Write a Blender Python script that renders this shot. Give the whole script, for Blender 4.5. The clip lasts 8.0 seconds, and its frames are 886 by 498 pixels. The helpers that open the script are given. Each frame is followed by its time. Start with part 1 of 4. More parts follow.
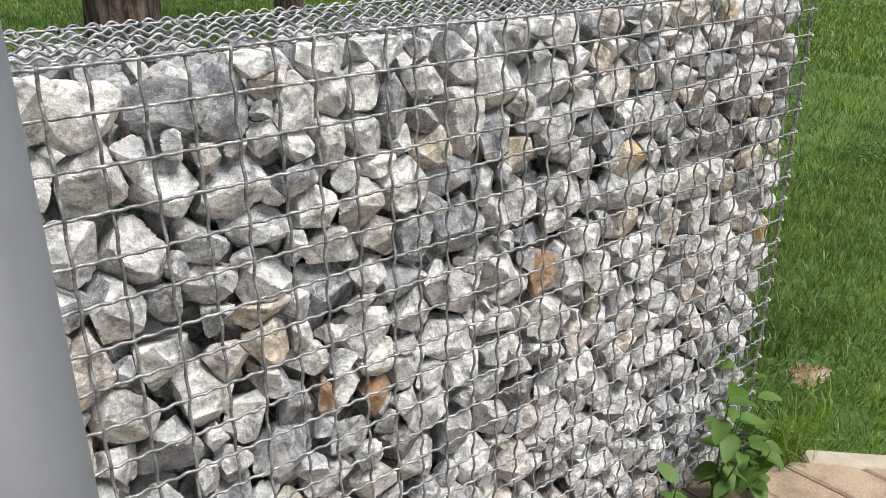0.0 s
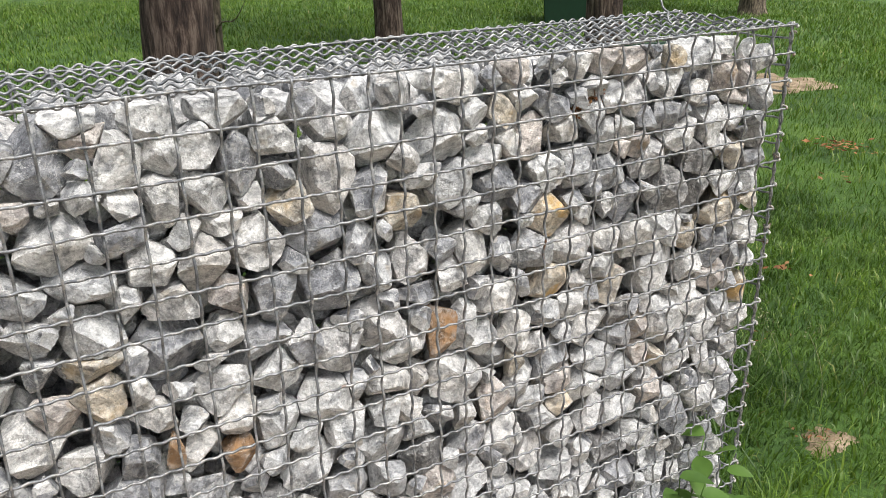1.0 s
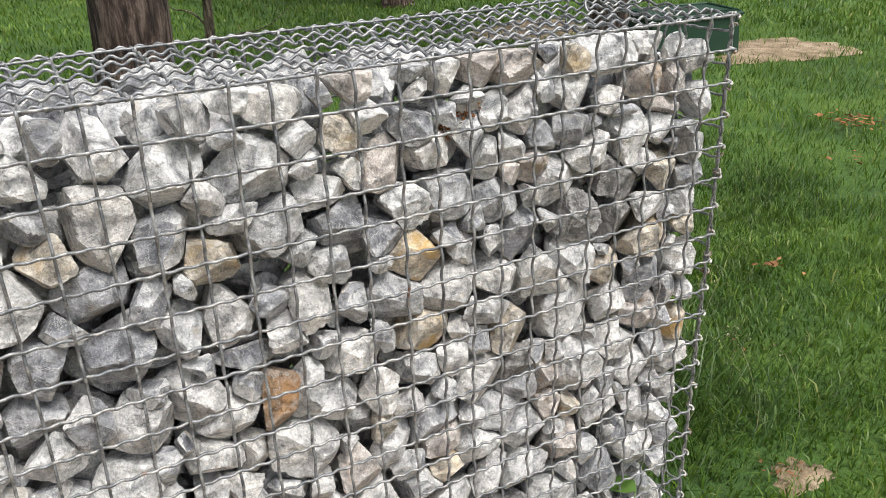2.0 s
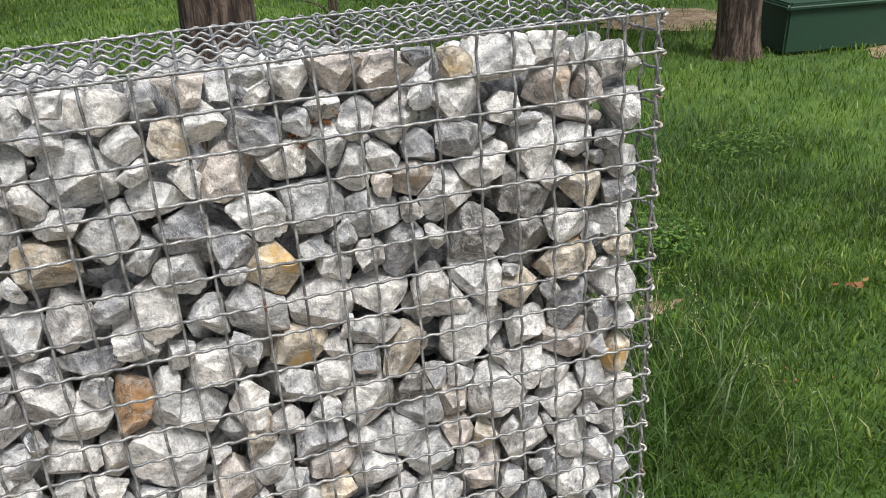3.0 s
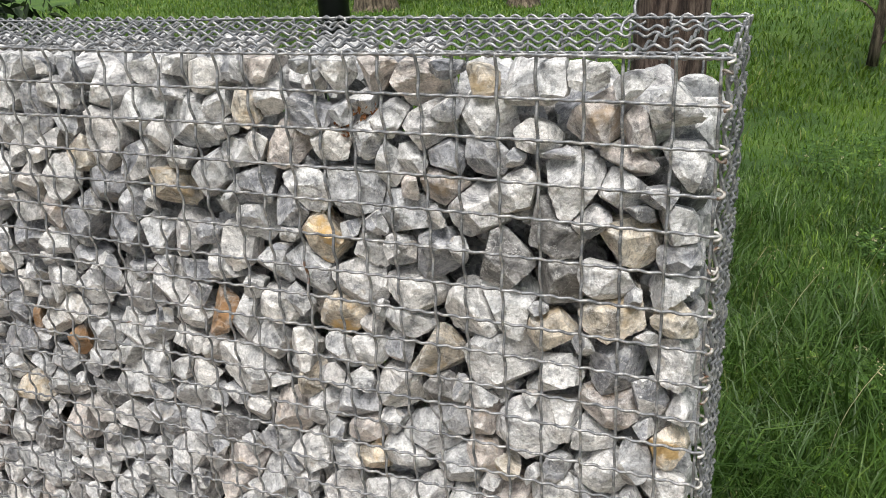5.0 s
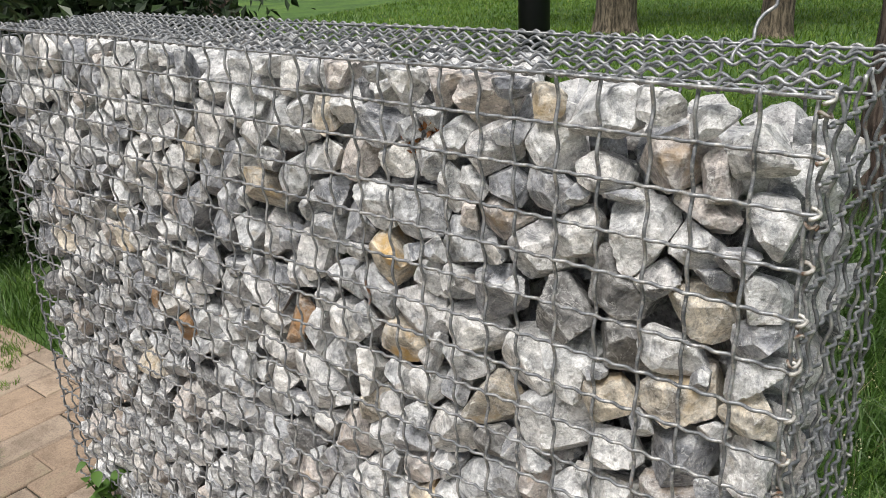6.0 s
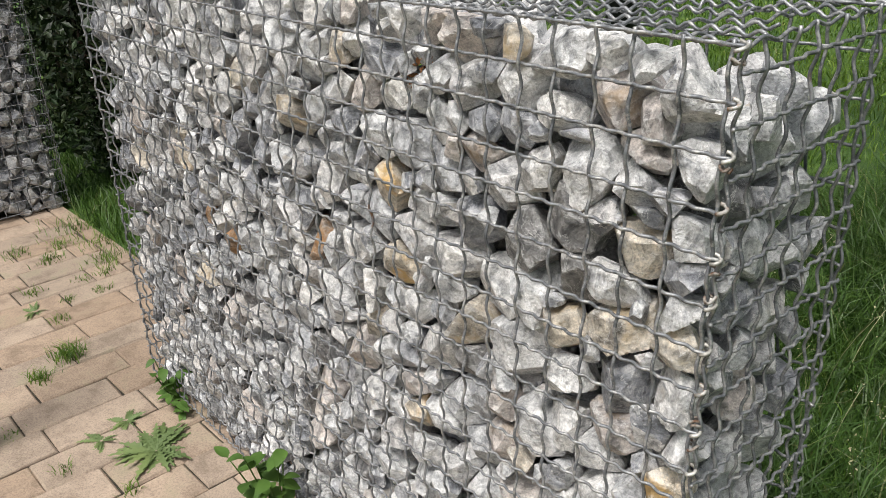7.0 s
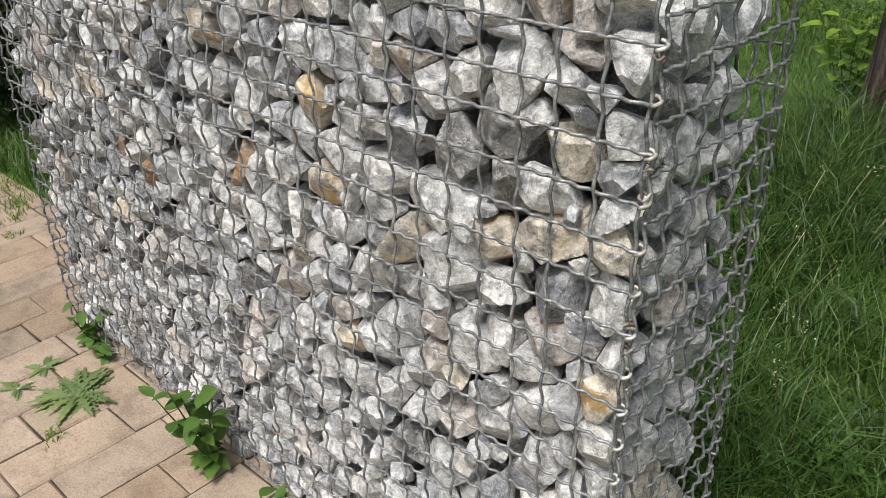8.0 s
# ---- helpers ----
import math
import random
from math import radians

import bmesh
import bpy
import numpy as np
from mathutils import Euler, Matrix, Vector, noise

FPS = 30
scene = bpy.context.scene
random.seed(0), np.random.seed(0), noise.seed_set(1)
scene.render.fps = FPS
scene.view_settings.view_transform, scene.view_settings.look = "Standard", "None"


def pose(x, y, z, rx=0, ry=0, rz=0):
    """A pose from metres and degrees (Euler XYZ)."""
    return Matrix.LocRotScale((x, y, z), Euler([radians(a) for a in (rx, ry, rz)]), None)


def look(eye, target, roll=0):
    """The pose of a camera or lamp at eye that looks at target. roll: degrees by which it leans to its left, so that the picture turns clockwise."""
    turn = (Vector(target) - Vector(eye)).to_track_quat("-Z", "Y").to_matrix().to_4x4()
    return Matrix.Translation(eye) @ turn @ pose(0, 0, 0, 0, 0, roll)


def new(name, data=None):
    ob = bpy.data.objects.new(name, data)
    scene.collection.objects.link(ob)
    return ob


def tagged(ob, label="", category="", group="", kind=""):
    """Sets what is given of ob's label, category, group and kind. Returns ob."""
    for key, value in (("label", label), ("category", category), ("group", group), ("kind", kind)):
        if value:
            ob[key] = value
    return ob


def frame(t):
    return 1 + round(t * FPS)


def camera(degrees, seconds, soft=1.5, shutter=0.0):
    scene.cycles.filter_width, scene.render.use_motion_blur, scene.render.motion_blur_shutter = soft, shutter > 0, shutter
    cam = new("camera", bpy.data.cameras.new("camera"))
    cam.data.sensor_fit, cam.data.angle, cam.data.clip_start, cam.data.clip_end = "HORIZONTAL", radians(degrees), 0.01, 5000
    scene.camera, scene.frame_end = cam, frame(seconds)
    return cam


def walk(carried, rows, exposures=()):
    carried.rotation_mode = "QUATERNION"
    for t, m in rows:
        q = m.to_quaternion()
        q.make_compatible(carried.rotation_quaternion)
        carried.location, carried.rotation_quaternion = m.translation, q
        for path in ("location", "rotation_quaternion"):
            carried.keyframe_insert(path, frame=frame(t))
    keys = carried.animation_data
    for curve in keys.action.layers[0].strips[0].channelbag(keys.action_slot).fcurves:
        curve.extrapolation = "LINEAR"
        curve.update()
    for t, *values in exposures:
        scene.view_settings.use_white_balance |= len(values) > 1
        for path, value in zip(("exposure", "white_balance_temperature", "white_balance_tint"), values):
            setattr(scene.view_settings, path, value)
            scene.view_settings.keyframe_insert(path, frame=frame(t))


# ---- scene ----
cam = camera(57.0, 8.0, soft=0.9)
PATH = [
    (0, (-1.354, -0.641, 1.014), (-0.144, 0.757, 0.25), -0.4),
    (0.5, (-1.229, -0.687, 1.029), (-0.075, 0.765, 0.281), -1.4),
    (1, (-1.088, -0.761, 1.05), (-0.102, 0.814, 0.31), -1.1),
    (1.5, (-0.951, -0.735, 1.053), (-0.007, 0.835, 0.252), -2.0),
    (2, (-0.801, -0.686, 1.063), (0.102, 0.895, 0.235), -1.8),
    (2.2, (-0.746, -0.693, 1.066), (0.128, 0.911, 0.253), -2.8),
    (3.5, (-0.346, -0.773, 1.042), (-0.065, 1.016, 0.193), -3.6),
    (4, (-0.221, -0.751, 1.049), (-0.217, 1.062, 0.205), -3.4),
    (4.5, (-0.067, -0.748, 1.049), (-0.49, 1.027, 0.229), -3.9),
    (5, (0.038, -0.727, 1.043), (-0.674, 0.966, 0.253), -3.8),
    (5.2, (0.047, -0.688, 1.03), (-0.752, 0.973, 0.253), -4.1),
    (6.3, (0.199, -0.54, 1.013), (-1.105, 0.792, 0.286), -1.9),
    (6.5, (0.236, -0.527, 1.012), (-1.113, 0.744, 0.26), -1.6),
    (7, (0.284, -0.53, 1.014), (-1.073, 0.686, 0.19), -1.9),
    (7.5, (0.295, -0.532, 1.006), (-0.992, 0.704, 0.104), -1.7),
    (8, (0.276, -0.522, 0.97), (-0.923, 0.772, 0.028), -1.0),
]
walk(cam, [(t, look(eye, target, roll)) for t, eye, target, roll in PATH], [(0, 0.1), (2, 0.05), (3.5, 0.0), (5, -0.03), (6.4, -0.12), (8, -0.09)])

# ---- light ----
world = bpy.data.worlds.new("sky")
scene.world = world
world.use_nodes = True
SUN_EL, SUN_AZ = 63.0, 286.0      # elevation, and azimuth from +x towards +y, of the light's source
sky = world.node_tree.nodes.new("ShaderNodeTexSky")
sky.sky_type, sky.sun_disc = "NISHITA", False
sky.sun_elevation, sky.sun_rotation = radians(SUN_EL), radians(90 - SUN_AZ)
sky.air_density, sky.dust_density, sky.ozone_density = 1.0, 4.0, 1.0
haze = world.node_tree.nodes.new("ShaderNodeHueSaturation")      # thin cloud takes most of the blue out of the sky
haze.inputs["Saturation"].default_value = 0.35
world.node_tree.links.new(sky.outputs[0], haze.inputs["Color"])
world.node_tree.links.new(haze.outputs[0], world.node_tree.nodes["Background"].inputs[0])
world.node_tree.nodes["Background"].inputs[1].default_value = 0.128
sun = new("sun", bpy.data.lights.new("sun", "SUN"))
sun.data.energy, sun.data.angle, sun.data.color = 4.7, radians(20), (1.0, 0.965, 0.915)
sx, sy, sz = (math.cos(radians(SUN_EL)) * math.cos(radians(SUN_AZ)), math.cos(radians(SUN_EL)) * math.sin(radians(SUN_AZ)), math.sin(radians(SUN_EL)))
sun.matrix_world = look((sx * 20, sy * 20, sz * 20), (0, 0, 0))

# ---- materials ----
def graph(name, rough=0.8, metal=0.0):
    m = bpy.data.materials.new(name)
    m.use_nodes = True
    b = m.node_tree.nodes["Principled BSDF"]
    b.inputs["Roughness"].default_value = rough
    b.inputs["Metallic"].default_value = metal
    return m, m.node_tree, b


def node(nt, kind, **sockets):
    n = nt.nodes.new(kind)
    for k, v in sockets.items():
        n.inputs[k.replace("_", " ")].default_value = v
    return n


def ramp(nt, source, stops):
    n = nt.nodes.new("ShaderNodeValToRGB")
    e = n.color_ramp.elements
    while len(e) < len(stops):
        e.new(0.5)
    for i, (p, c) in enumerate(stops):
        e[i].position, e[i].color = p, (*c, 1) if len(c) == 3 else c
    nt.links.new(source, n.inputs[0])
    return n.outputs[0]


def noise_tex(nt, vector, scale, detail=6.0, rough=0.6, distort=0.0):
    n = node(nt, "ShaderNodeTexNoise", Scale=scale, Detail=detail, Roughness=rough, Distortion=distort)
    nt.links.new(vector, n.inputs["Vector"])
    return n.outputs[0]


def mixed(nt, how, fac, a, b):
    n = nt.nodes.new("ShaderNodeMix")
    n.data_type, n.blend_type, n.clamp_factor = "RGBA", how, True
    for sock, v in ((n.inputs[0], fac), (n.inputs[6], a), (n.inputs[7], b)):
        if isinstance(v, (int, float)):
            sock.default_value = v
        elif isinstance(v, tuple):
            sock.default_value = (*v, 1)
        else:
            nt.links.new(v, sock)
    return n.outputs[2]


def bumped(nt, b, heights):
    """heights: (socket, strength, distance) from coarse to fine."""
    last = None
    for h, s, d in heights:
        n = node(nt, "ShaderNodeBump", Strength=s, Distance=d)
        nt.links.new(h, n.inputs["Height"])
        if last:
            nt.links.new(last, n.inputs["Normal"])
        last = n.outputs[0]
    nt.links.new(last, b.inputs["Normal"])


def seeded_coords(nt, per_island):
    """Object coordinates shifted by a random number of each piece, and that number."""
    co = nt.nodes.new("ShaderNodeTexCoord").outputs["Object"]
    if per_island:
        rnd = nt.nodes.new("ShaderNodeNewGeometry").outputs["Random Per Island"]
    else:
        rnd = nt.nodes.new("ShaderNodeObjectInfo").outputs["Random"]
    mul = nt.nodes.new("ShaderNodeVectorMath")
    mul.operation = "MULTIPLY_ADD"
    nt.links.new(rnd, mul.inputs[0])
    mul.inputs[1].default_value = (37.0, 11.0, 23.0)
    nt.links.new(co, mul.inputs[2])
    return mul.outputs[0], rnd


def limestone(name, tones, stain, stain_from, per_island=False):
    """Crushed limestone: tones by piece, cloudy mottling, pale veins, ochre stains and stone dust."""
    m, nt, b = graph(name, 0.82)
    co, rnd = seeded_coords(nt, per_island)
    base = ramp(nt, rnd, tones)
    cloud = noise_tex(nt, co, 36, 8, 0.68, 1.3)
    base = mixed(nt, "MULTIPLY", 0.9, base, ramp(nt, cloud, [(0.37, (0.34, 0.35, 0.37)), (0.44, (0.72, 0.73, 0.745)), (0.49, (0.86, 0.865, 0.87)), (0.515, (1.02, 1.02, 1.02)), (0.6, (1.32, 1.31, 1.3))]))
    vein = noise_tex(nt, co, 22, 8, 0.62, 1.6)
    base = mixed(nt, "MIX", ramp(nt, vein, [(0.488, (0, 0, 0)), (0.5, (0.65, 0.65, 0.65)), (0.512, (0, 0, 0))]), base, (0.76, 0.755, 0.74))
    grain = noise_tex(nt, co, 420, 4, 0.7)
    base = mixed(nt, "MULTIPLY", 0.4, base, ramp(nt, grain, [(0.38, (0.5, 0.5, 0.5)), (0.6, (1.25, 1.25, 1.25))]))
    pit = noise_tex(nt, co, 150, 3, 0.6)
    base = mixed(nt, "MULTIPLY", 0.6, base, ramp(nt, pit, [(0.33, (0.4, 0.4, 0.39)), (0.45, (1, 1, 1))]))
    edge = nt.nodes.new("ShaderNodeNewGeometry").outputs["Pointiness"]
    worn = mixed(nt, "MULTIPLY", 1.0, ramp(nt, edge, [(0.515, (0, 0, 0)), (0.58, (0.5, 0.5, 0.5))]), ramp(nt, noise_tex(nt, co, 110, 4, 0.7), [(0.42, (0, 0, 0)), (0.56, (1, 1, 1))]))
    base = mixed(nt, "MIX", worn, base, (0.78, 0.775, 0.76))
    crack = noise_tex(nt, co, 34, 7, 0.6, 2.2)
    base = mixed(nt, "MULTIPLY", ramp(nt, crack, [(0.49, (0, 0, 0)), (0.5, (0.6, 0.6, 0.6)), (0.51, (0, 0, 0))]), base, (0.35, 0.34, 0.33))
    patch = noise_tex(nt, co, 26, 4, 0.6)
    base = mixed(nt, "MIX", ramp(nt, patch, [(stain_from, (0, 0, 0)), (stain_from + 0.12, (0.85, 0.85, 0.85))]), base, stain)
    nt.links.new(base, b.inputs["Base Color"])
    chip = node(nt, "ShaderNodeTexVoronoi", Scale=48.0)
    warp = nt.nodes.new("ShaderNodeVectorMath")
    warp.operation = "MULTIPLY_ADD"
    wobble = node(nt, "ShaderNodeTexNoise", Scale=60.0, Detail=2.0)
    nt.links.new(co, wobble.inputs["Vector"])
    nt.links.new(wobble.outputs["Color"], warp.inputs[0])
    warp.inputs[1].default_value = (0.02, 0.02, 0.02)
    nt.links.new(co, warp.inputs[2])
    nt.links.new(warp.outputs[0], chip.inputs["Vector"])
    bumped(nt, b, [(chip.outputs["Distance"], 0.55, 0.007), (noise_tex(nt, co, 62, 8, 0.66), 1.0, 0.006), (noise_tex(nt, co, 260, 5, 0.72), 0.75, 0.0018)])
    return m


GREYS = [(0.0, (0.23, 0.24, 0.265)), (0.2, (0.38, 0.39, 0.42)), (0.45, (0.53, 0.54, 0.555)), (0.75, (0.68, 0.685, 0.69)), (0.9, (0.64, 0.63, 0.63)), (1.0, (0.55, 0.525, 0.5))]
STONE = {
    "grey": limestone("grey_limestone", GREYS, (0.44, 0.39, 0.32), 0.64),
    "fill": limestone("grey_limestone_fill", GREYS, (0.44, 0.39, 0.32), 0.64, True),
    "white": limestone("white_limestone", [(0.0, (0.62, 0.625, 0.635)), (0.6, (0.72, 0.715, 0.71)), (1.0, (0.74, 0.72, 0.695))], (0.5, 0.45, 0.38), 0.66),
    "dark": limestone("dark_limestone", [(0.0, (0.17, 0.17, 0.175)), (1.0, (0.24, 0.235, 0.23))], (0.36, 0.29, 0.2), 0.68),
    "taupe": limestone("taupe_limestone", [(0.0, (0.5, 0.455, 0.43)), (1.0, (0.62, 0.565, 0.53))], (0.4, 0.3, 0.2), 0.58),
    "tan": limestone("tan_limestone", [(0.0, (0.56, 0.5, 0.415)), (1.0, (0.62, 0.56, 0.47))], (0.48, 0.36, 0.21), 0.56),
    "ochre": limestone("ochre_stained_limestone", [(0.0, (0.64, 0.56, 0.45)), (1.0, (0.66, 0.58, 0.47))], (0.58, 0.37, 0.13), 0.5),
    "brown": limestone("brown_ironstone", [(0.0, (0.34, 0.22, 0.13)), (1.0, (0.36, 0.24, 0.15))], (0.36, 0.2, 0.09), 0.46),
}


def wire_material():
    m, nt, b = graph("galvanised_wire", 0.5, 0.5)
    co, rnd = seeded_coords(nt, False)
    n1 = noise_tex(nt, co, 30, 5, 0.65)
    base = ramp(nt, n1, [(0.36, (0.135, 0.145, 0.158)), (0.52, (0.215, 0.225, 0.24)), (0.66, (0.33, 0.335, 0.34))])
    spot = noise_tex(nt, co, 130, 4, 0.7)
    base = mixed(nt, "MIX", ramp(nt, spot, [(0.5, (0, 0, 0)), (0.6, (0.75, 0.75, 0.75))]), base, (0.44, 0.435, 0.42))
    base = mixed(nt, "MULTIPLY", 0.7, base, ramp(nt, noise_tex(nt, co, 75, 4, 0.7), [(0.38, (0.4, 0.4, 0.4)), (0.5, (1, 1, 1))]))
    rust = noise_tex(nt, co, 9, 6, 0.75)
    fac = ramp(nt, rust, [(0.66, (0, 0, 0)), (0.72, (0.9, 0.9, 0.9))])
    nt.links.new(mixed(nt, "MIX", fac, base, (0.22, 0.1, 0.045)), b.inputs["Base Color"])
    nt.links.new(ramp(nt, n1, [(0.3, (0.62, 0.62, 0.62)), (0.7, (0.42, 0.42, 0.42))]), b.inputs["Roughness"])
    bumped(nt, b, [(noise_tex(nt, co, 500, 3, 0.6), 0.25, 0.0006)])
    return m


WIRE = wire_material()


def rusty_material():
    m, nt, b = graph("rusty_wire_tip", 0.8, 0.2)
    co, rnd = seeded_coords(nt, False)
    nt.links.new(ramp(nt, noise_tex(nt, co, 120, 4, 0.6), [(0.4, (0.11, 0.055, 0.03)), (0.5, (0.26, 0.23, 0.2)), (0.62, (0.42, 0.41, 0.39))]), b.inputs["Base Color"])
    return m


RUST = rusty_material()


def pale_wire_material():
    m, nt, b = graph("weathered_wire_end", 0.55, 0.4)
    co, rnd = seeded_coords(nt, False)
    base = ramp(nt, noise_tex(nt, co, 110, 4, 0.65), [(0.38, (0.2, 0.19, 0.17)), (0.5, (0.42, 0.41, 0.38)), (0.62, (0.58, 0.57, 0.54))])
    nt.links.new(mixed(nt, "MIX", ramp(nt, noise_tex(nt, co, 45, 4, 0.7), [(0.58, (0, 0, 0)), (0.66, (0.8, 0.8, 0.8))]), base, (0.25, 0.12, 0.05)), b.inputs["Base Color"])
    return m


PALE = pale_wire_material()


def paver_material():
    m, nt, b = graph("salmon_concrete_paver", 0.9)
    co, rnd = seeded_coords(nt, False)
    base = ramp(nt, rnd, [(0.0, (0.275, 0.202, 0.145)), (0.4, (0.325, 0.246, 0.182)), (0.7, (0.345, 0.27, 0.208)), (1.0, (0.28, 0.222, 0.172))])
    base = mixed(nt, "MULTIPLY", 0.7, base, ramp(nt, noise_tex(nt, co, 14, 8, 0.68), [(0.36, (0.6, 0.58, 0.56)), (0.5, (1, 1, 1)), (0.62, (1.22, 1.21, 1.19))]))
    base = mixed(nt, "MULTIPLY", 0.5, base, ramp(nt, noise_tex(nt, co, 260, 5, 0.75), [(0.4, (0.5, 0.5, 0.5)), (0.5, (1, 1, 1)), (0.62, (1.25, 1.25, 1.25))]))
    moss = noise_tex(nt, co, 7, 5, 0.7)
    base = mixed(nt, "MIX", ramp(nt, moss, [(0.54, (0, 0, 0)), (0.66, (0.5, 0.5, 0.5))]), base, (0.21, 0.2, 0.13))
    nt.links.new(base, b.inputs["Base Color"])
    bumped(nt, b, [(noise_tex(nt, co, 30, 5, 0.6), 0.3, 0.003), (noise_tex(nt, co, 420, 3, 0.7), 0.5, 0.001)])
    return m


def ground_material(name, stops, scale, bump):
    m, nt, b = graph(name, 0.95)
    co = nt.nodes.new("ShaderNodeTexCoord").outputs["Object"]
    base = ramp(nt, noise_tex(nt, co, scale, 8, 0.65), stops)
    base = mixed(nt, "MULTIPLY", 0.7, base, ramp(nt, noise_tex(nt, co, 90, 4, 0.7), [(0.3, (0.4, 0.4, 0.4)), (0.65, (1.3, 1.3, 1.3))]))
    nt.links.new(base, b.inputs["Base Color"])
    bumped(nt, b, [(noise_tex(nt, co, 60, 6, 0.7), 0.8, bump)])
    return m


def leaf_material(name, stops, trans=0.25, rough=0.5):
    m, nt, b = graph(name, rough)
    rnd = nt.nodes.new("ShaderNodeNewGeometry").outputs["Random Per Island"]
    co = nt.nodes.new("ShaderNodeTexCoord").outputs["Object"]
    base = ramp(nt, rnd, stops)
    base = mixed(nt, "MULTIPLY", 0.7, base, ramp(nt, noise_tex(nt, co, 0.9, 4, 0.6), [(0.35, (0.6, 0.66, 0.55)), (0.65, (1.25, 1.2, 1.15))]))
    base = mixed(nt, "MULTIPLY", 0.7, base, ramp(nt, noise_tex(nt, co, 5.5, 5, 0.65), [(0.36, (0.55, 0.62, 0.55)), (0.5, (1.0, 1.0, 1.0)), (0.64, (1.4, 1.3, 1.2))]))
    nt.links.new(base, b.inputs["Base Color"])
    t = nt.nodes.new("ShaderNodeBsdfTranslucent")
    nt.links.new(base, t.inputs[0])
    mix = nt.nodes.new("ShaderNodeMixShader")
    mix.inputs[0].default_value = trans
    nt.links.new(b.outputs[0], mix.inputs[1])
    nt.links.new(t.outputs[0], mix.inputs[2])
    nt.links.new(mix.outputs[0], nt.nodes["Material Output"].inputs[0])
    return m


def bark_material(name, stops):
    m, nt, b = graph(name, 0.95)
    co = nt.nodes.new("ShaderNodeTexCoord").outputs["Object"]
    st = nt.nodes.new("ShaderNodeVectorMath")
    st.operation = "MULTIPLY"
    st.inputs[1].default_value = (1, 1, 0.16)
    nt.links.new(co, st.inputs[0])
    ridge = noise_tex(nt, st.outputs[0], 42, 8, 0.68, 0.4)
    base = ramp(nt, ridge, stops)
    base = mixed(nt, "MULTIPLY", 0.6, base, ramp(nt, noise_tex(nt, co, 9, 5, 0.6), [(0.3, (0.6, 0.55, 0.5)), (0.7, (1.25, 1.2, 1.15))]))
    nt.links.new(base, b.inputs["Base Color"])
    bumped(nt, b, [(ridge, 1.0, 0.03), (noise_tex(nt, co, 160, 4, 0.6), 0.4, 0.004)])
    return m


def plain(name, colour, rough, metal=0.0, mottle=0.35):
    m, nt, b = graph(name, rough, metal)
    co = nt.nodes.new("ShaderNodeTexCoord").outputs["Object"]
    base = mixed(nt, "MULTIPLY", mottle, colour, ramp(nt, noise_tex(nt, co, 18, 6, 0.65), [(0.3, (0.6, 0.6, 0.6)), (0.7, (1.25, 1.25, 1.25))]))
    nt.links.new(base, b.inputs["Base Color"])
    bumped(nt, b, [(noise_tex(nt, co, 180, 4, 0.6), 0.2, 0.001)])
    return m


PAVER = paver_material()
EDGING = plain("pale_concrete_edging", (0.36, 0.31, 0.25), 0.92, mottle=0.6)
LAWN = ground_material("lawn_ground", [(0.38, (0.032, 0.078, 0.012)), (0.5, (0.055, 0.12, 0.016)), (0.62, (0.085, 0.155, 0.021))], 1.6, 0.02)
SOIL = ground_material("sandy_soil", [(0.36, (0.13, 0.095, 0.055)), (0.5, (0.26, 0.195, 0.125)), (0.64, (0.38, 0.3, 0.21))], 7.0, 0.01)
BED = ground_material("joint_sand", [(0.35, (0.025, 0.022, 0.015)), (0.5, (0.05, 0.042, 0.03)), (0.65, (0.09, 0.075, 0.05))], 20.0, 0.004)
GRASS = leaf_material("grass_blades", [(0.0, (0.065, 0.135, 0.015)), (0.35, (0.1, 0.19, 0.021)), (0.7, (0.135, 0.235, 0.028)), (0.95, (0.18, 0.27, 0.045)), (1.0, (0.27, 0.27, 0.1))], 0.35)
# darker copy of the lawn green; the trees' shade is in the colour
SHADE_GRASS = leaf_material("shade_dark_grass_blades", [(0.0, (0.03, 0.072, 0.012)), (0.4, (0.045, 0.103, 0.016)), (0.75, (0.064, 0.135, 0.022)), (0.97, (0.11, 0.18, 0.045)), (1.0, (0.25, 0.24, 0.12))], 0.32)
SEEDS = leaf_material("grass_seed_heads", [(0.0, (0.35, 0.34, 0.2)), (1.0, (0.5, 0.47, 0.32))], 0.2)
WEED = leaf_material("weed_leaves", [(0.0, (0.04, 0.1, 0.022)), (0.5, (0.085, 0.18, 0.035)), (1.0, (0.18, 0.3, 0.055))], 0.4, 0.6)
ROSETTE = leaf_material("rosette_leaves", [(0.0, (0.07, 0.125, 0.04)), (0.6, (0.15, 0.21, 0.08)), (1.0, (0.25, 0.31, 0.14))], 0.2, 0.6)
SAPLING = leaf_material("young_leaves", [(0.0, (0.16, 0.29, 0.035)), (0.5, (0.23, 0.38, 0.055)), (1.0, (0.32, 0.46, 0.085))], 0.45, 0.6)
SHRUB = leaf_material("dark_shrub_leaves", [(0.0, (0.012, 0.028, 0.01)), (0.6, (0.022, 0.045, 0.014)), (1.0, (0.045, 0.075, 0.024))], 0.1)
CROWN = leaf_material("tree_leaves", [(0.0, (0.04, 0.1, 0.02)), (0.6, (0.06, 0.14, 0.025)), (1.0, (0.1, 0.19, 0.04))], 0.3)
LITTER = leaf_material("dry_leaves", [(0.0, (0.16, 0.06, 0.025)), (0.5, (0.26, 0.1, 0.04)), (1.0, (0.34, 0.18, 0.08))], 0.1, 0.8)
